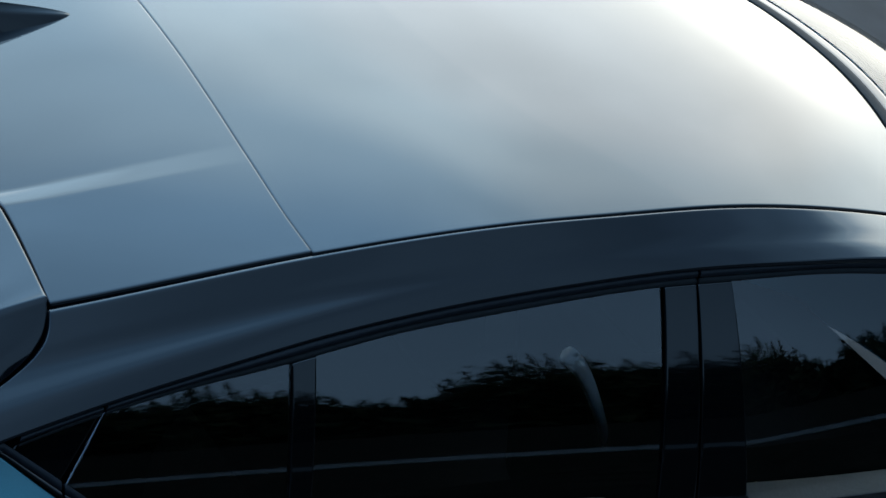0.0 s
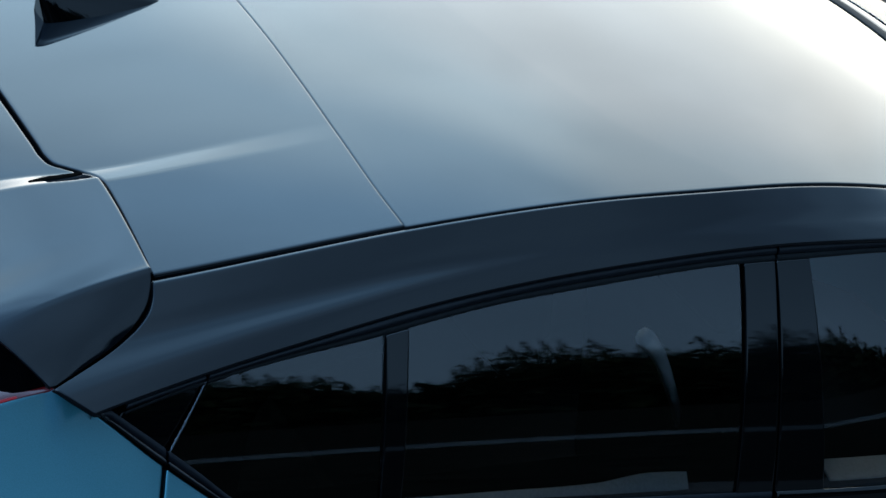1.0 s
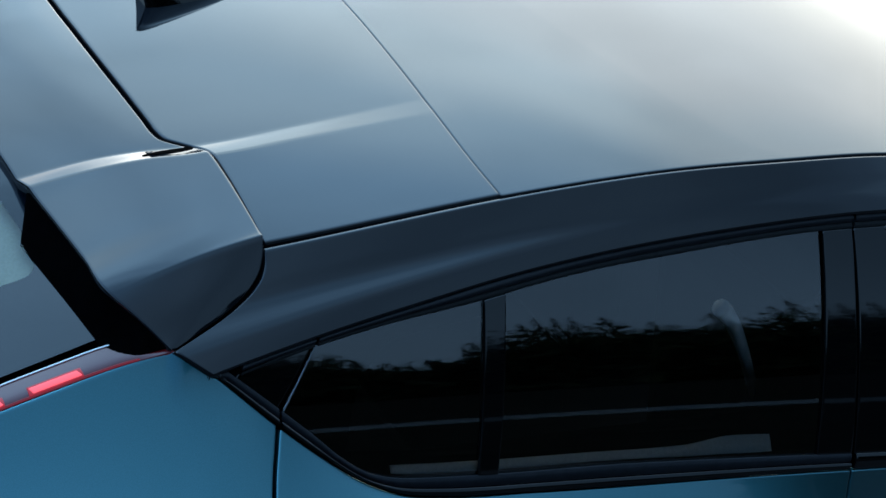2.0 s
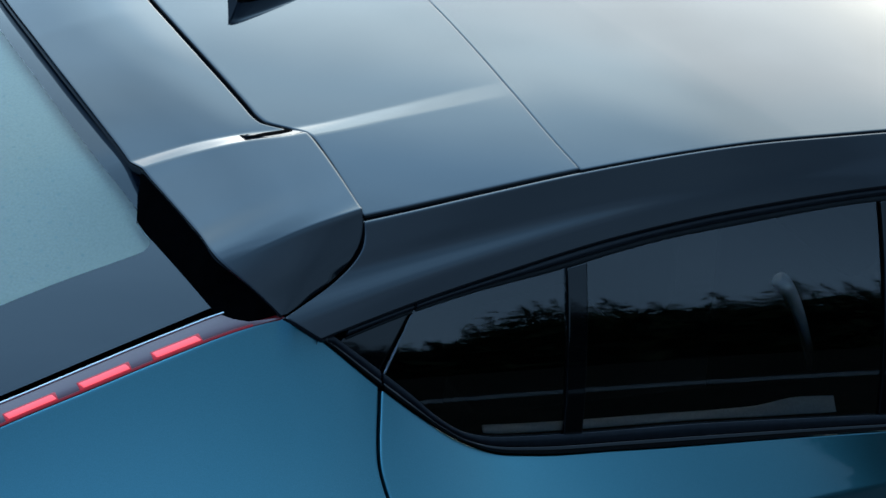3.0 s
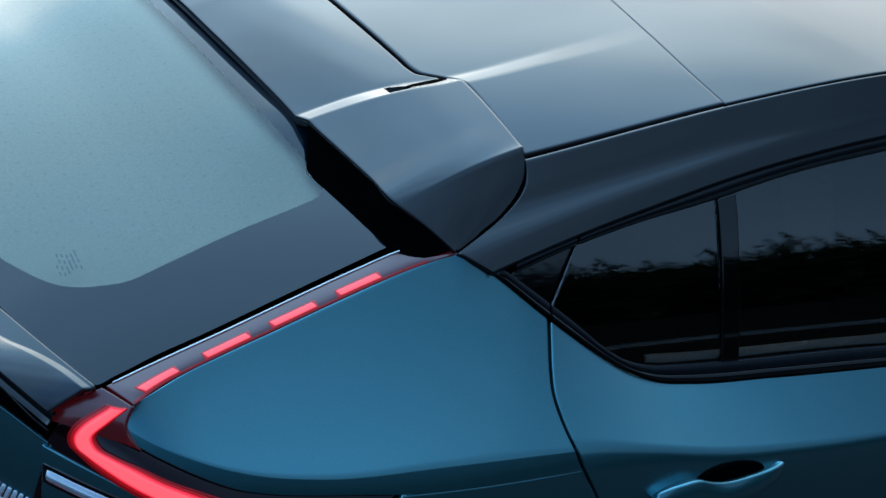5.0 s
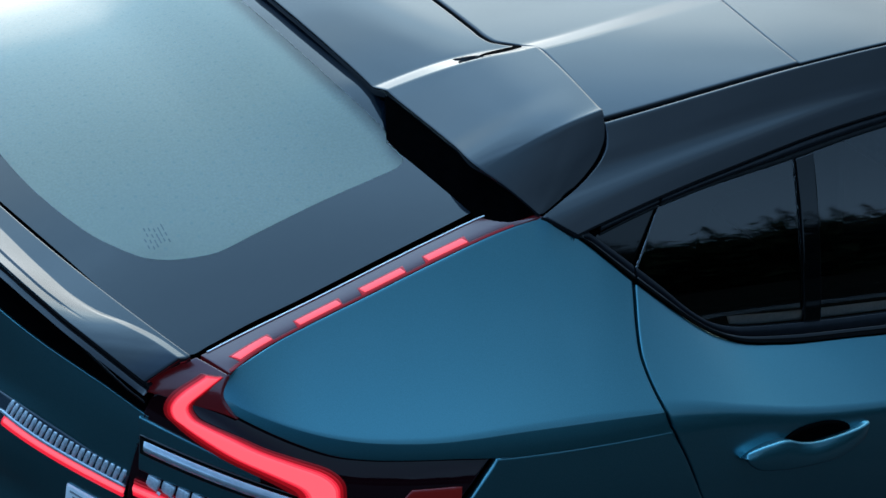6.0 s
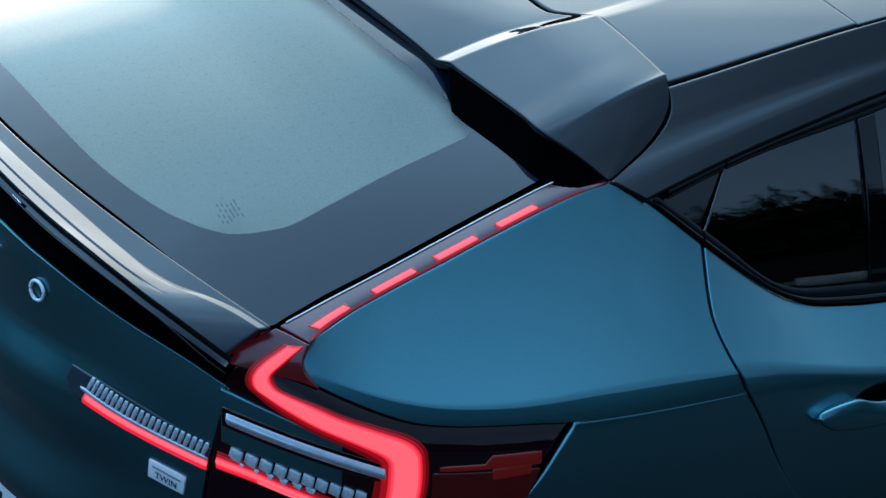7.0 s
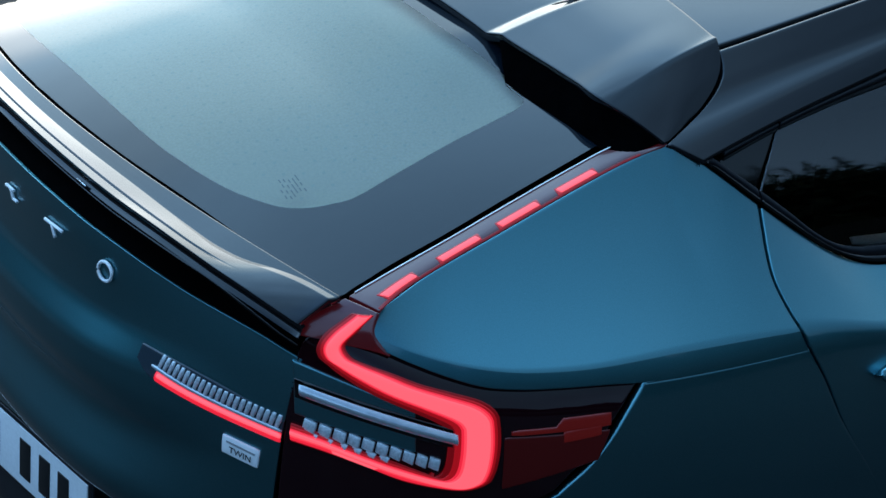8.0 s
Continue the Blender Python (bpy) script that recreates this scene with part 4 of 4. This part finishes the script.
def lettering(text, height, place, right, up, mat, parent):
    """Words in the built-in font, as flat raised mesh letters."""
    cu = bpy.data.curves.new("lettering", 'FONT')
    cu.body, cu.size, cu.extrude, cu.align_x, cu.align_y = text, height, 0.0003, 'CENTER', 'CENTER'
    tmp = bpy.data.objects.new("lettering", cu)
    scene.collection.objects.link(tmp)
    me = bpy.data.meshes.new_from_object(tmp.evaluated_get(bpy.context.evaluated_depsgraph_get()))
    bpy.data.objects.remove(tmp)
    r, u = right.normalized(), up.normalized()
    n = r.cross(u).normalized()
    me.transform(Matrix.Translation(place) @ Matrix((r, u, n)).transposed().to_4x4())
    me.materials.clear()
    me.materials.append(mat)
    ob = new("lettering", me)
    ob.parent = parent
    return ob


b0, b1 = tail_on(-0.600, 0.8740, 0.0062), tail_on(-0.636, 0.8640, 0.0062)
lettering("TWIN", 0.0135, (b0 + b1) / 2 , b1 - b0, Vector((0.0, 0, 1)), INK, badge)

# number plate in the recess, its characters as plain bars
PLATE_WHITE = plain("white_plate", (0.78, 0.80, 0.81), (0.85, 0.87, 0.88), 0.35, 150.0, 0.05)
PLATE = Matrix.Translation((0.101, 0.045, 0.514)) @ Matrix.Rotation(radians(8.4), 4, 'Z')


def on_plate(size, at, bevel):
    bm = box(size, at, bevel)
    bmesh.ops.transform(bm, matrix=PLATE, verts=bm.verts)
    return bm


plate = part("number_plate", on_plate((0.004, 0.52, 0.118), (0, 0, 0), 0.0015), PLATE_WHITE, car, "white number plate with black bars")
part("plate_frame", on_plate((0.006, 0.54, 0.136), (0.003, 0, 0), 0.003), SATIN_BLACK, plate)
for y in (0.165, 0.102, 0.039, -0.065, -0.128, -0.188):
    part("plate_bar", on_plate((0.002, 0.034, 0.076), (-0.0028, y, 0), 0.0008), INK, plate)

# --- door handles ---
def handle_parts(flip, dx):
    turn = mirrored if flip else (lambda bm: bm)

    def y_at(x):
        return body_at(s_of_x(x, 0.94), 0.94).y
    hz_top = spline((1.158, 0.947), (1.197, 0.955), (1.237, 0.9585), (1.262, 0.951), (1.287, 0.946), (1.35, 0.945), (1.43, 0.950))
    hz_low = spline((1.158, 0.935), (1.175, 0.924), (1.226, 0.9155), (1.29, 0.913), (1.364, 0.9135), (1.43, 0.930))

    def f(s, t):
        x = mix(1.158, 1.430, s)
        z = mix(hz_low(x), hz_top(x), t)
        bulge = 0.027 * math.sin(math.pi * min(1.0, 0.10 + s * 0.9))**0.5 * (1 - 0.45 * t * t) + 0.005
        return Vector((x + dx, y_at(x) - bulge, z))
    h = part("door_handle", turn(skin(f, 30, 14, OUT, depth=0.028, lip=0.004)), BLUE_PAINT, car, "blue pull handle over a near-black patch for a shaded hollow")
    # flat near-black patch on the door stands in for the shaded hollow
    part("handle_hollow_shade", turn(skin(lambda s, t: Vector((mix(1.243, 1.392, s) + dx, y_at(mix(1.243, 1.392, s)) - 0.0015, mix(0.925, 0.942 + 0.021 * math.sin(math.pi * s)**0.6, t))), 20, 6, OUT, depth=0.006, lip=0.004)), VOID, h)


for flip in (False, True):
    handle_parts(flip, 0.0)
    handle_parts(flip, 1.02)

# --- roof fin ---
def fin():
    def f(s, t):
        x = mix(1.046, 1.243, s)
        h = 0.060 * (1 - s)**0.8 * (1 - 0.12 * math.exp(-s * 30)) + 0.001
        w = 0.0265 * math.sqrt(max(0.0, 1 - s**2.2)) * (1 - 0.25 * math.exp(-s * 25)) + 0.0005
        q = mix(-1, 1, t)
        back = -0.016 * (1 - abs(q)) * (1 - s)
        return Vector((x + back, -w * q * min(1.0, 2 * abs(q)), roof_at(x, 0).z - 0.001 + h * (1 - abs(q)**1.6)))
    return skin(f, 40, 24, UP, depth=0.0)


part("roof_fin", fin(), GLOSS_BLACK, car, "gloss black shark-fin aerial on the roof")
part("fin_back", skin(lambda s, t: Vector((1.047 - 0.016 * t, mix(-0.0195, 0.0195, s) * (1 - t), roof_at(1.047, 0).z - 0.001 + 0.052 * t)), 6, 6, BACK, depth=0.0), GLOSS_BLACK, car)

# --- windscreen, bonnet and nose ---
WIND_GLASS = clear_glass("clear_windscreen", (0.80, 0.86, 0.85))


def screen_at(v, t, out=0.0):
    top = roof_at(2.908 - 0.17 * v * v, v * 0.585)
    bot = Vector((3.80 - 0.32 * v * v, v * 0.70, 1.06 - 0.03 * v * v))
    p = top.lerp(bot, t)
    return p + Vector((0.35, 0, 0.9)) * (0.15 * math.sin(math.pi * t) + out)


part("windscreen_seal", skin(lambda s, t: screen_at(mix(-1, 1, s), mix(0.004, 0.034, t), 0.001 + 0.003 * math.sin(math.pi * t)), 40, 4, UP, depth=0.004), RUBBER, car, "black windscreen seal")
part("windscreen_border", skin(lambda s, t: screen_at(mix(-1, 1, s), mix(0.036, 0.075, t), -0.001), 40, 3, UP, depth=0.004), FRIT, car, "black printed windscreen border")
part("windscreen", skin(lambda s, t: screen_at(mix(-0.985, 0.985, s), mix(0.077, 0.97, t)), 40, 24, UP, depth=0.004, lip=0.0), WIND_GLASS, car, "raked windscreen")
part("cowl", skin(lambda s, t: screen_at(mix(-1, 1, s), mix(0.97, 1.05, t), -0.004), 40, 3, UP, depth=0.01), SATIN_BLACK, car)
both("windscreen_pillar", lambda: skin(lambda s, t: screen_at(-1, mix(0.0, 1.0, s)) + Vector((-0.03 * t, -0.045 * t, -0.012 * t)), 24, 4, OUT, depth=0.02, lip=0.004), BLACK_PAINT, car)


def nose_at(q, z):
    """Plan of the front end: q 0 at the flank, 1 at the middle of the nose."""
    b = flank_y(z)
    c, d = max(0.0, math.cos(q * math.pi / 2)), math.sin(q * math.pi / 2)
    return Vector((3.2 + 1.2 * d**(2 / 3) - 0.10 * step(0.75, 1.05, z), -b * c**(2 / 3), z))


bonnet_z = spline((3.3, 1.03), (3.7, 1.03), (4.0, 0.985), (4.2, 0.92), (4.32, 0.84))


def bonnet():
    def f(s, t):
        v = mix(-1, 1, s)
        a = screen_at(v, 1.03)
        b = nose_at(1 - 0.62 * abs(v), 0.84)
        x = mix(a.x + 0.004, b.x, t)
        y = mix(a.y, math.copysign(abs(b.y), v), t)
        return Vector((x, y, mix(a.z, bonnet_z(x), min(1, t * 4)) - 0.05 * v * v * t + 0.012 * step(0.55, 0.62, abs(v)) * (1 - t)))
    return skin(f, 60, 40, UP, depth=0.012, lip=0.003)


part("bonnet", bonnet(), BLUE_PAINT, car, "blue bonnet")


def front_wing():
    def f(s, t):
        q = 0.38 * s
        z = mix(0.97 - 0.10 * s, 0.33, t)
        p = nose_at(q, z)
        if s < 0.15:
            p.x = mix(3.158, p.x, s / 0.15)
        return p
    return skin(f, 40, 30, OUT, depth=0.012, lip=0.003)


def nose():
    def f(s, t):
        v = mix(-1, 1, s)
        p = nose_at(1 - 0.62 * abs(v), mix(0.835, 0.25, t))
        return Vector((p.x, math.copysign(abs(p.y), v), p.z))
    return skin(f, 50, 20, Vector((1, 0, 0)), depth=0.012, lip=0.003)


def shoulder_cap():
    def f(s, t):
        x = mix(3.158, 3.78, s)
        a = Vector((x, nose_at(0.10 * s, 0.96).y, 0.972 - 0.02 * s))
        b = screen_at(-1, 1.03)
        b = Vector((x, mix(b.y, -0.74, s), bonnet_z(x) - 0.03))
        return a.lerp(b, t)
    return skin(f, 20, 8, UP, depth=0.01)


both("front_wing", front_wing, BLUE_PAINT, car, "blue front wing")
both("wing_top", shoulder_cap, BLUE_PAINT, car)
part("nose", nose(), BLUE_PAINT, car)


# --- bumper, sills, floor and wheels that carry the car ---
def bumper():
    def f(s, t):
        v = mix(-1, 1, s)
        z = mix(0.41, 0.22, t)
        p = body_at(v * s_of_x(0.62, z), z, 0.004)
        return p
    return skin(f, 60, 10, BACK, depth=0.012, lip=0.003)


part("rear_bumper", bumper(), SATIN_BLACK, car, "black lower rear bumper")


def corner_skin():
    def f(s, t):
        z = mix(0.797, 0.414, t)
        return body_at(mix(s_of_y(-0.664, z), s_of_x(0.616, z), s), z)
    return skin(f, 30, 16, lambda p: Vector((-0.5, -0.8, 0)), depth=0.012, lip=0.002)


both("bumper_corner", corner_skin, BLUE_PAINT, car)
both("sill", lambda: skin(lambda s, t: Vector((mix(1.0, 3.3, s), -0.90 + 0.05 * t, mix(0.325, 0.20, t))), 20, 4, OUT, depth=0.03, lip=0.004), SATIN_BLACK, car)
part("floor_pan", box((4.0, 1.6, 0.06), (2.25, 0, 0.25), 0.02), VOID, car)

TYRE = plain("tyre_rubber", (0.012, 0.012, 0.012), (0.022, 0.022, 0.022), 0.8, 60.0, 0.4)
ALLOY = plain("dark_alloy", (0.10, 0.10, 0.11), (0.2, 0.2, 0.21), 0.3, 100.0, 0.05, metallic=0.9)


def wheel(x, side):
    w = new("wheel")
    w.parent = car
    bm = bmesh.new()
    prof = [(0.25, -0.11), (0.33, -0.115), (0.355, -0.10), (0.362, -0.06), (0.362, 0.06), (0.355, 0.10), (0.33, 0.115), (0.25, 0.11)]
    n = 40
    rings = [[bm.verts.new((x + r * math.cos(2 * math.pi * k / n), side * (0.79 + d), 0.362 + r * math.sin(2 * math.pi * k / n))) for r, d in prof] for k in range(n)]
    for k in range(n):
        a, b = rings[k], rings[(k + 1) % n]
        for i in range(len(prof) - 1):
            bm.faces.new((a[i], a[i + 1], b[i + 1], b[i]))
    part("tyre", bm, TYRE, w)
    bm = bmesh.new()
    for k in range(10):
        a = 2 * math.pi * k / 10
        spoke = box((0.20, 0.03, 0.05), (0.13, 0, 0), 0.006)
        bmesh.ops.rotate(spoke, verts=spoke.verts, cent=(0, 0, 0), matrix=Matrix.Rotation(a, 3, 'Y'))
        bmesh.ops.translate(spoke, verts=spoke.verts, vec=(x, side * 0.87, 0.362))
        tmp = bpy.data.meshes.new("spoke")
        spoke.to_mesh(tmp)
        spoke.free()
        bm.from_mesh(tmp)
    part("rim", bm, ALLOY, w)


for x in (0.90, 3.60):
    for side in (-1, 1):
        wheel(x, side)

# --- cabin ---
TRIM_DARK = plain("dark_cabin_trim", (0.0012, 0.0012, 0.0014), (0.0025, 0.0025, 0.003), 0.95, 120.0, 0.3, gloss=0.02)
TRIM_PALE = plain("pale_cabin_trim", (0.84, 0.88, 0.87), (0.90, 0.93, 0.92), 0.6, 200.0, 0.2)
TRIM_GREY = plain("grey_cabin_trim", (0.34, 0.37, 0.37), (0.42, 0.45, 0.45), 0.6, 200.0, 0.2)
COVER = plain("grey_luggage_cover", (0.50, 0.465, 0.395), (0.58, 0.54, 0.46), 0.85, 260.0, 0.5)
HEADLINER = plain("grey_headliner", (0.30, 0.31, 0.31), (0.36, 0.37, 0.37), 0.9, 200.0, 0.3, gloss=0.1)
part("headliner", skin(lambda s, t: roof_at(mix(0.98, 2.85, t), mix(-0.56, 0.56, s)) - Vector((0, 0, 0.045)), 20, 30, UP, depth=0.0), HEADLINER, car)
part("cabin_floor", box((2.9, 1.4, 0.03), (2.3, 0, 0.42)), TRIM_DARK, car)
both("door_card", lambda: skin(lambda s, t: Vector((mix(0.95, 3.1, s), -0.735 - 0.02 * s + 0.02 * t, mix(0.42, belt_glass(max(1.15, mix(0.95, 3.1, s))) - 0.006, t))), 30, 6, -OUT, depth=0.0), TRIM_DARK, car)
both("door_sill_trim", lambda: skin(lambda s, t: Vector((mix(1.20, 1.93, s), side_y(mix(1.20, 1.93, s), 1.08) + mix(0.012, 0.020 + 0.010 * step(0.6, 0.9, s), t), belt_glass(mix(1.20, 1.93, s)) + 0.002 + 0.008 * t + 0.012 * step(0.75, 0.9, s) * t)), 30, 2, UP, depth=0.004), TRIM_GREY, car, "pale inner window sill")
both("door_sill_trim", lambda: skin(lambda s, t: Vector((mix(2.24, 2.9, s), side_y(mix(2.24, 2.9, s), 1.08) + mix(0.012, 0.05, t), belt_glass(mix(2.24, 2.9, s)) + 0.008 + 0.012 * t)), 30, 2, UP, depth=0.004), TRIM_GREY, car, "pale inner window sill")
part("luggage_cover", skin(lambda s, t: rear_glass_at(mix(0.175 + 0.30 * mix(-0.54, 0.54, s)**2, 0.78, t), mix(-0.54, 0.54, s), -0.020), 20, 10, UP, depth=0.01), COVER, car, "grey luggage cover under the rear window")
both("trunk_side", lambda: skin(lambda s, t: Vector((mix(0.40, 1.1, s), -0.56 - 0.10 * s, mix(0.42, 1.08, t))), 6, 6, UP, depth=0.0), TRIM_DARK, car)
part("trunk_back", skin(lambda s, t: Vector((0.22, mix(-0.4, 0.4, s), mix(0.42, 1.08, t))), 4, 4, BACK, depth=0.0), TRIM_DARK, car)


def cushion(size, at, lean=0.0, bevel=0.05):
    bm = box(size, (0, 0, 0), bevel)
    bmesh.ops.rotate(bm, verts=bm.verts, cent=(0, 0, 0), matrix=Matrix.Rotation(radians(lean), 3, 'Y'))
    bmesh.ops.translate(bm, verts=bm.verts, vec=at)
    return bm


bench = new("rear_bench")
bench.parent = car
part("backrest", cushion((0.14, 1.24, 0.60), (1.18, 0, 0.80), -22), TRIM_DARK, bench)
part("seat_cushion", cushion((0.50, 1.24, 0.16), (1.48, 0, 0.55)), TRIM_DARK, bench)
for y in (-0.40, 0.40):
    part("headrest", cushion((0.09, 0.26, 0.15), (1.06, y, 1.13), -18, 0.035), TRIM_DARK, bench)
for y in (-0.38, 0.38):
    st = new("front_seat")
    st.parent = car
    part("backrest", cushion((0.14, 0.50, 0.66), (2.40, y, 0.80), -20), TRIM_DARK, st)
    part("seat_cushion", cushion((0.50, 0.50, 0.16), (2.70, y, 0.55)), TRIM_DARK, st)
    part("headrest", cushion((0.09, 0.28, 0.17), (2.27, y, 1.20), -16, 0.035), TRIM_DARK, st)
    pts = [Vector((2.115 + 0.115 * k + 0.075 * k * k, y - 0.085 - 0.012 * k, 1.095 - 0.055 * k - 0.165 * k * k)) for k in [i / 12 for i in range(13)]]
    part("seat_piping", tube(pts, lambda k: 0.018 - 0.008 * k, 8), TRIM_PALE, st, "pale edge of the seat back")

# ---- surroundings: asphalt, a grass bank with a pale path, and woods beyond it ----
def ground():
    bm = bmesh.new()
    bmesh.ops.create_grid(bm, x_segments=2, y_segments=2, size=900)
    return bm


gd = part("ground", ground(), plain("dark_asphalt", (0.012, 0.012, 0.013), (0.022, 0.022, 0.023), 0.85, 3.0, 0.6, gloss=0.2), None)
tagged(gd, "dark grey asphalt of a wide open yard", "ground", kind="structure")
GRASS = plain("dark_grass", (0.003, 0.0035, 0.003), (0.008, 0.008, 0.0065), 1.0, 1.5, 0.8, gloss=0.0)
PATH_PALE = plain("pale_gravel", (0.032, 0.038, 0.043), (0.055, 0.064, 0.070), 1.0, 4.0, 0.6, gloss=0.0)


def ring_strip(az0, az1, r0, z0, r1, z1, n=60):
    bm = bmesh.new()
    rows = []
    for i in range(n + 1):
        a = radians(mix(az0, az1, i / n))
        wob = 1 + 0.03 * math.sin(3 * a) + 0.015 * math.sin(11 * a)
        rows.append([bm.verts.new((1.5 + r * wob * math.cos(a), r * wob * math.sin(a), z)) for r, z in ((r0, z0), (r1, z1))])
    for i in range(n):
        bm.faces.new((*rows[i], *rows[i + 1][::-1]))
    return bm


tagged(part("grass_bank", ring_strip(-258, 5, 14, 0.004, 27, 2.25), GRASS, None), "dark rough grass bank beside the yard", "grass", kind="structure")
tagged(part("gravel_path", ring_strip(-258, 5, 27, 2.254, 28.2, 2.55), PATH_PALE, None), "pale gravel path along the grass bank", "path", kind="structure")
tagged(part("upper_bank", ring_strip(-258, 5, 28.2, 2.554, 160, 20.3), GRASS, None), "dark grass under the trees", "grass", kind="structure")

LEAVES = plain("dark_leaves", (0.004, 0.006, 0.004), (0.010, 0.015, 0.008), 1.0, 2.0, 0.3, gloss=0.0)


def woods():
    """Slender conifers and rounded broadleaf crowns, close together on the slope."""
    rng = random.Random(7)
    verts, faces = [], []

    def leaf(c, r):
        k = len(verts)
        for _ in range(3):
            verts.append((c[0] + rng.uniform(-r, r), c[1] + rng.uniform(-r, r), c[2] + rng.uniform(-r, r)))
        faces.append((k, k + 1, k + 2))

    def trunk(x, y, z0, h, r):
        k = len(verts)
        for z, q in ((z0 - 1.5, r), (z0 + h, 0.25 * r)):
            for i in range(5):
                verts.append((x + q * math.cos(1.257 * i), y + q * math.sin(1.257 * i), z))
        for i in range(5):
            faces.append((k + i, k + (i + 1) % 5, k + 5 + (i + 1) % 5, k + 5 + i))

    count = 740
    for i in range(count):
        # trees at the rear left are unseen, added to darken what the tailgate mirrors
        az = radians(mix(-250, 0, (i + rng.random()) / count))
        d = rng.uniform(88, 128)
        x, y, z0 = 1.5 + d * math.cos(az), d * math.sin(az), 2.0 + 0.135 * (d - 28.2)
        h = 0.112 * d + 2.6 * math.sin(19 * az + 1.0) + 2.2 * math.sin(47 * az) + rng.uniform(-1.2, 1.2)
        conifer = rng.random() < 0.42
        if conifer:
            h += rng.uniform(0.5, 3.0)
        trunk(x, y, z0, h * 0.95, 0.2)
        for _ in range(90):
            leaf((x + rng.uniform(-1.8, 1.8), y + rng.uniform(-1.8, 1.8), z0 + rng.uniform(-1.0, 0.62 * h)), 1.3)
        for _ in range(330):
            a = rng.uniform(0, 6.283)
            if conifer:
                t = rng.random()**0.75
                rr = (1 - t) * h * 0.20 * rng.random()**0.5 * (0.8 + 0.2 * math.sin(t * 40))
                leaf((x + rr * math.cos(a), y + rr * math.sin(a), z0 + (0.18 + 0.82 * t) * h), 0.16 + 0.50 * (1 - t))
            else:
                b = rng.uniform(-1.0, 1.0)
                rr = h * 0.25 * (1 + 0.22 * math.sin(3 * a + i) + 0.18 * math.sin(5 * b + i)) * rng.random()**0.35
                c = math.sqrt(max(0.0, 1 - b * b))
                leaf((x + rr * c * math.cos(a), y + rr * c * math.sin(a), z0 + h * 0.72 + rr * b * 1.1), 0.55)
    me = bpy.data.meshes.new("woods")
    me.from_pydata(verts, [], faces)
    me.materials.append(LEAVES)
    return new("woods", me)


tagged(woods(), "dark mixed woods beyond the yard at dusk", "trees", kind="stuff")
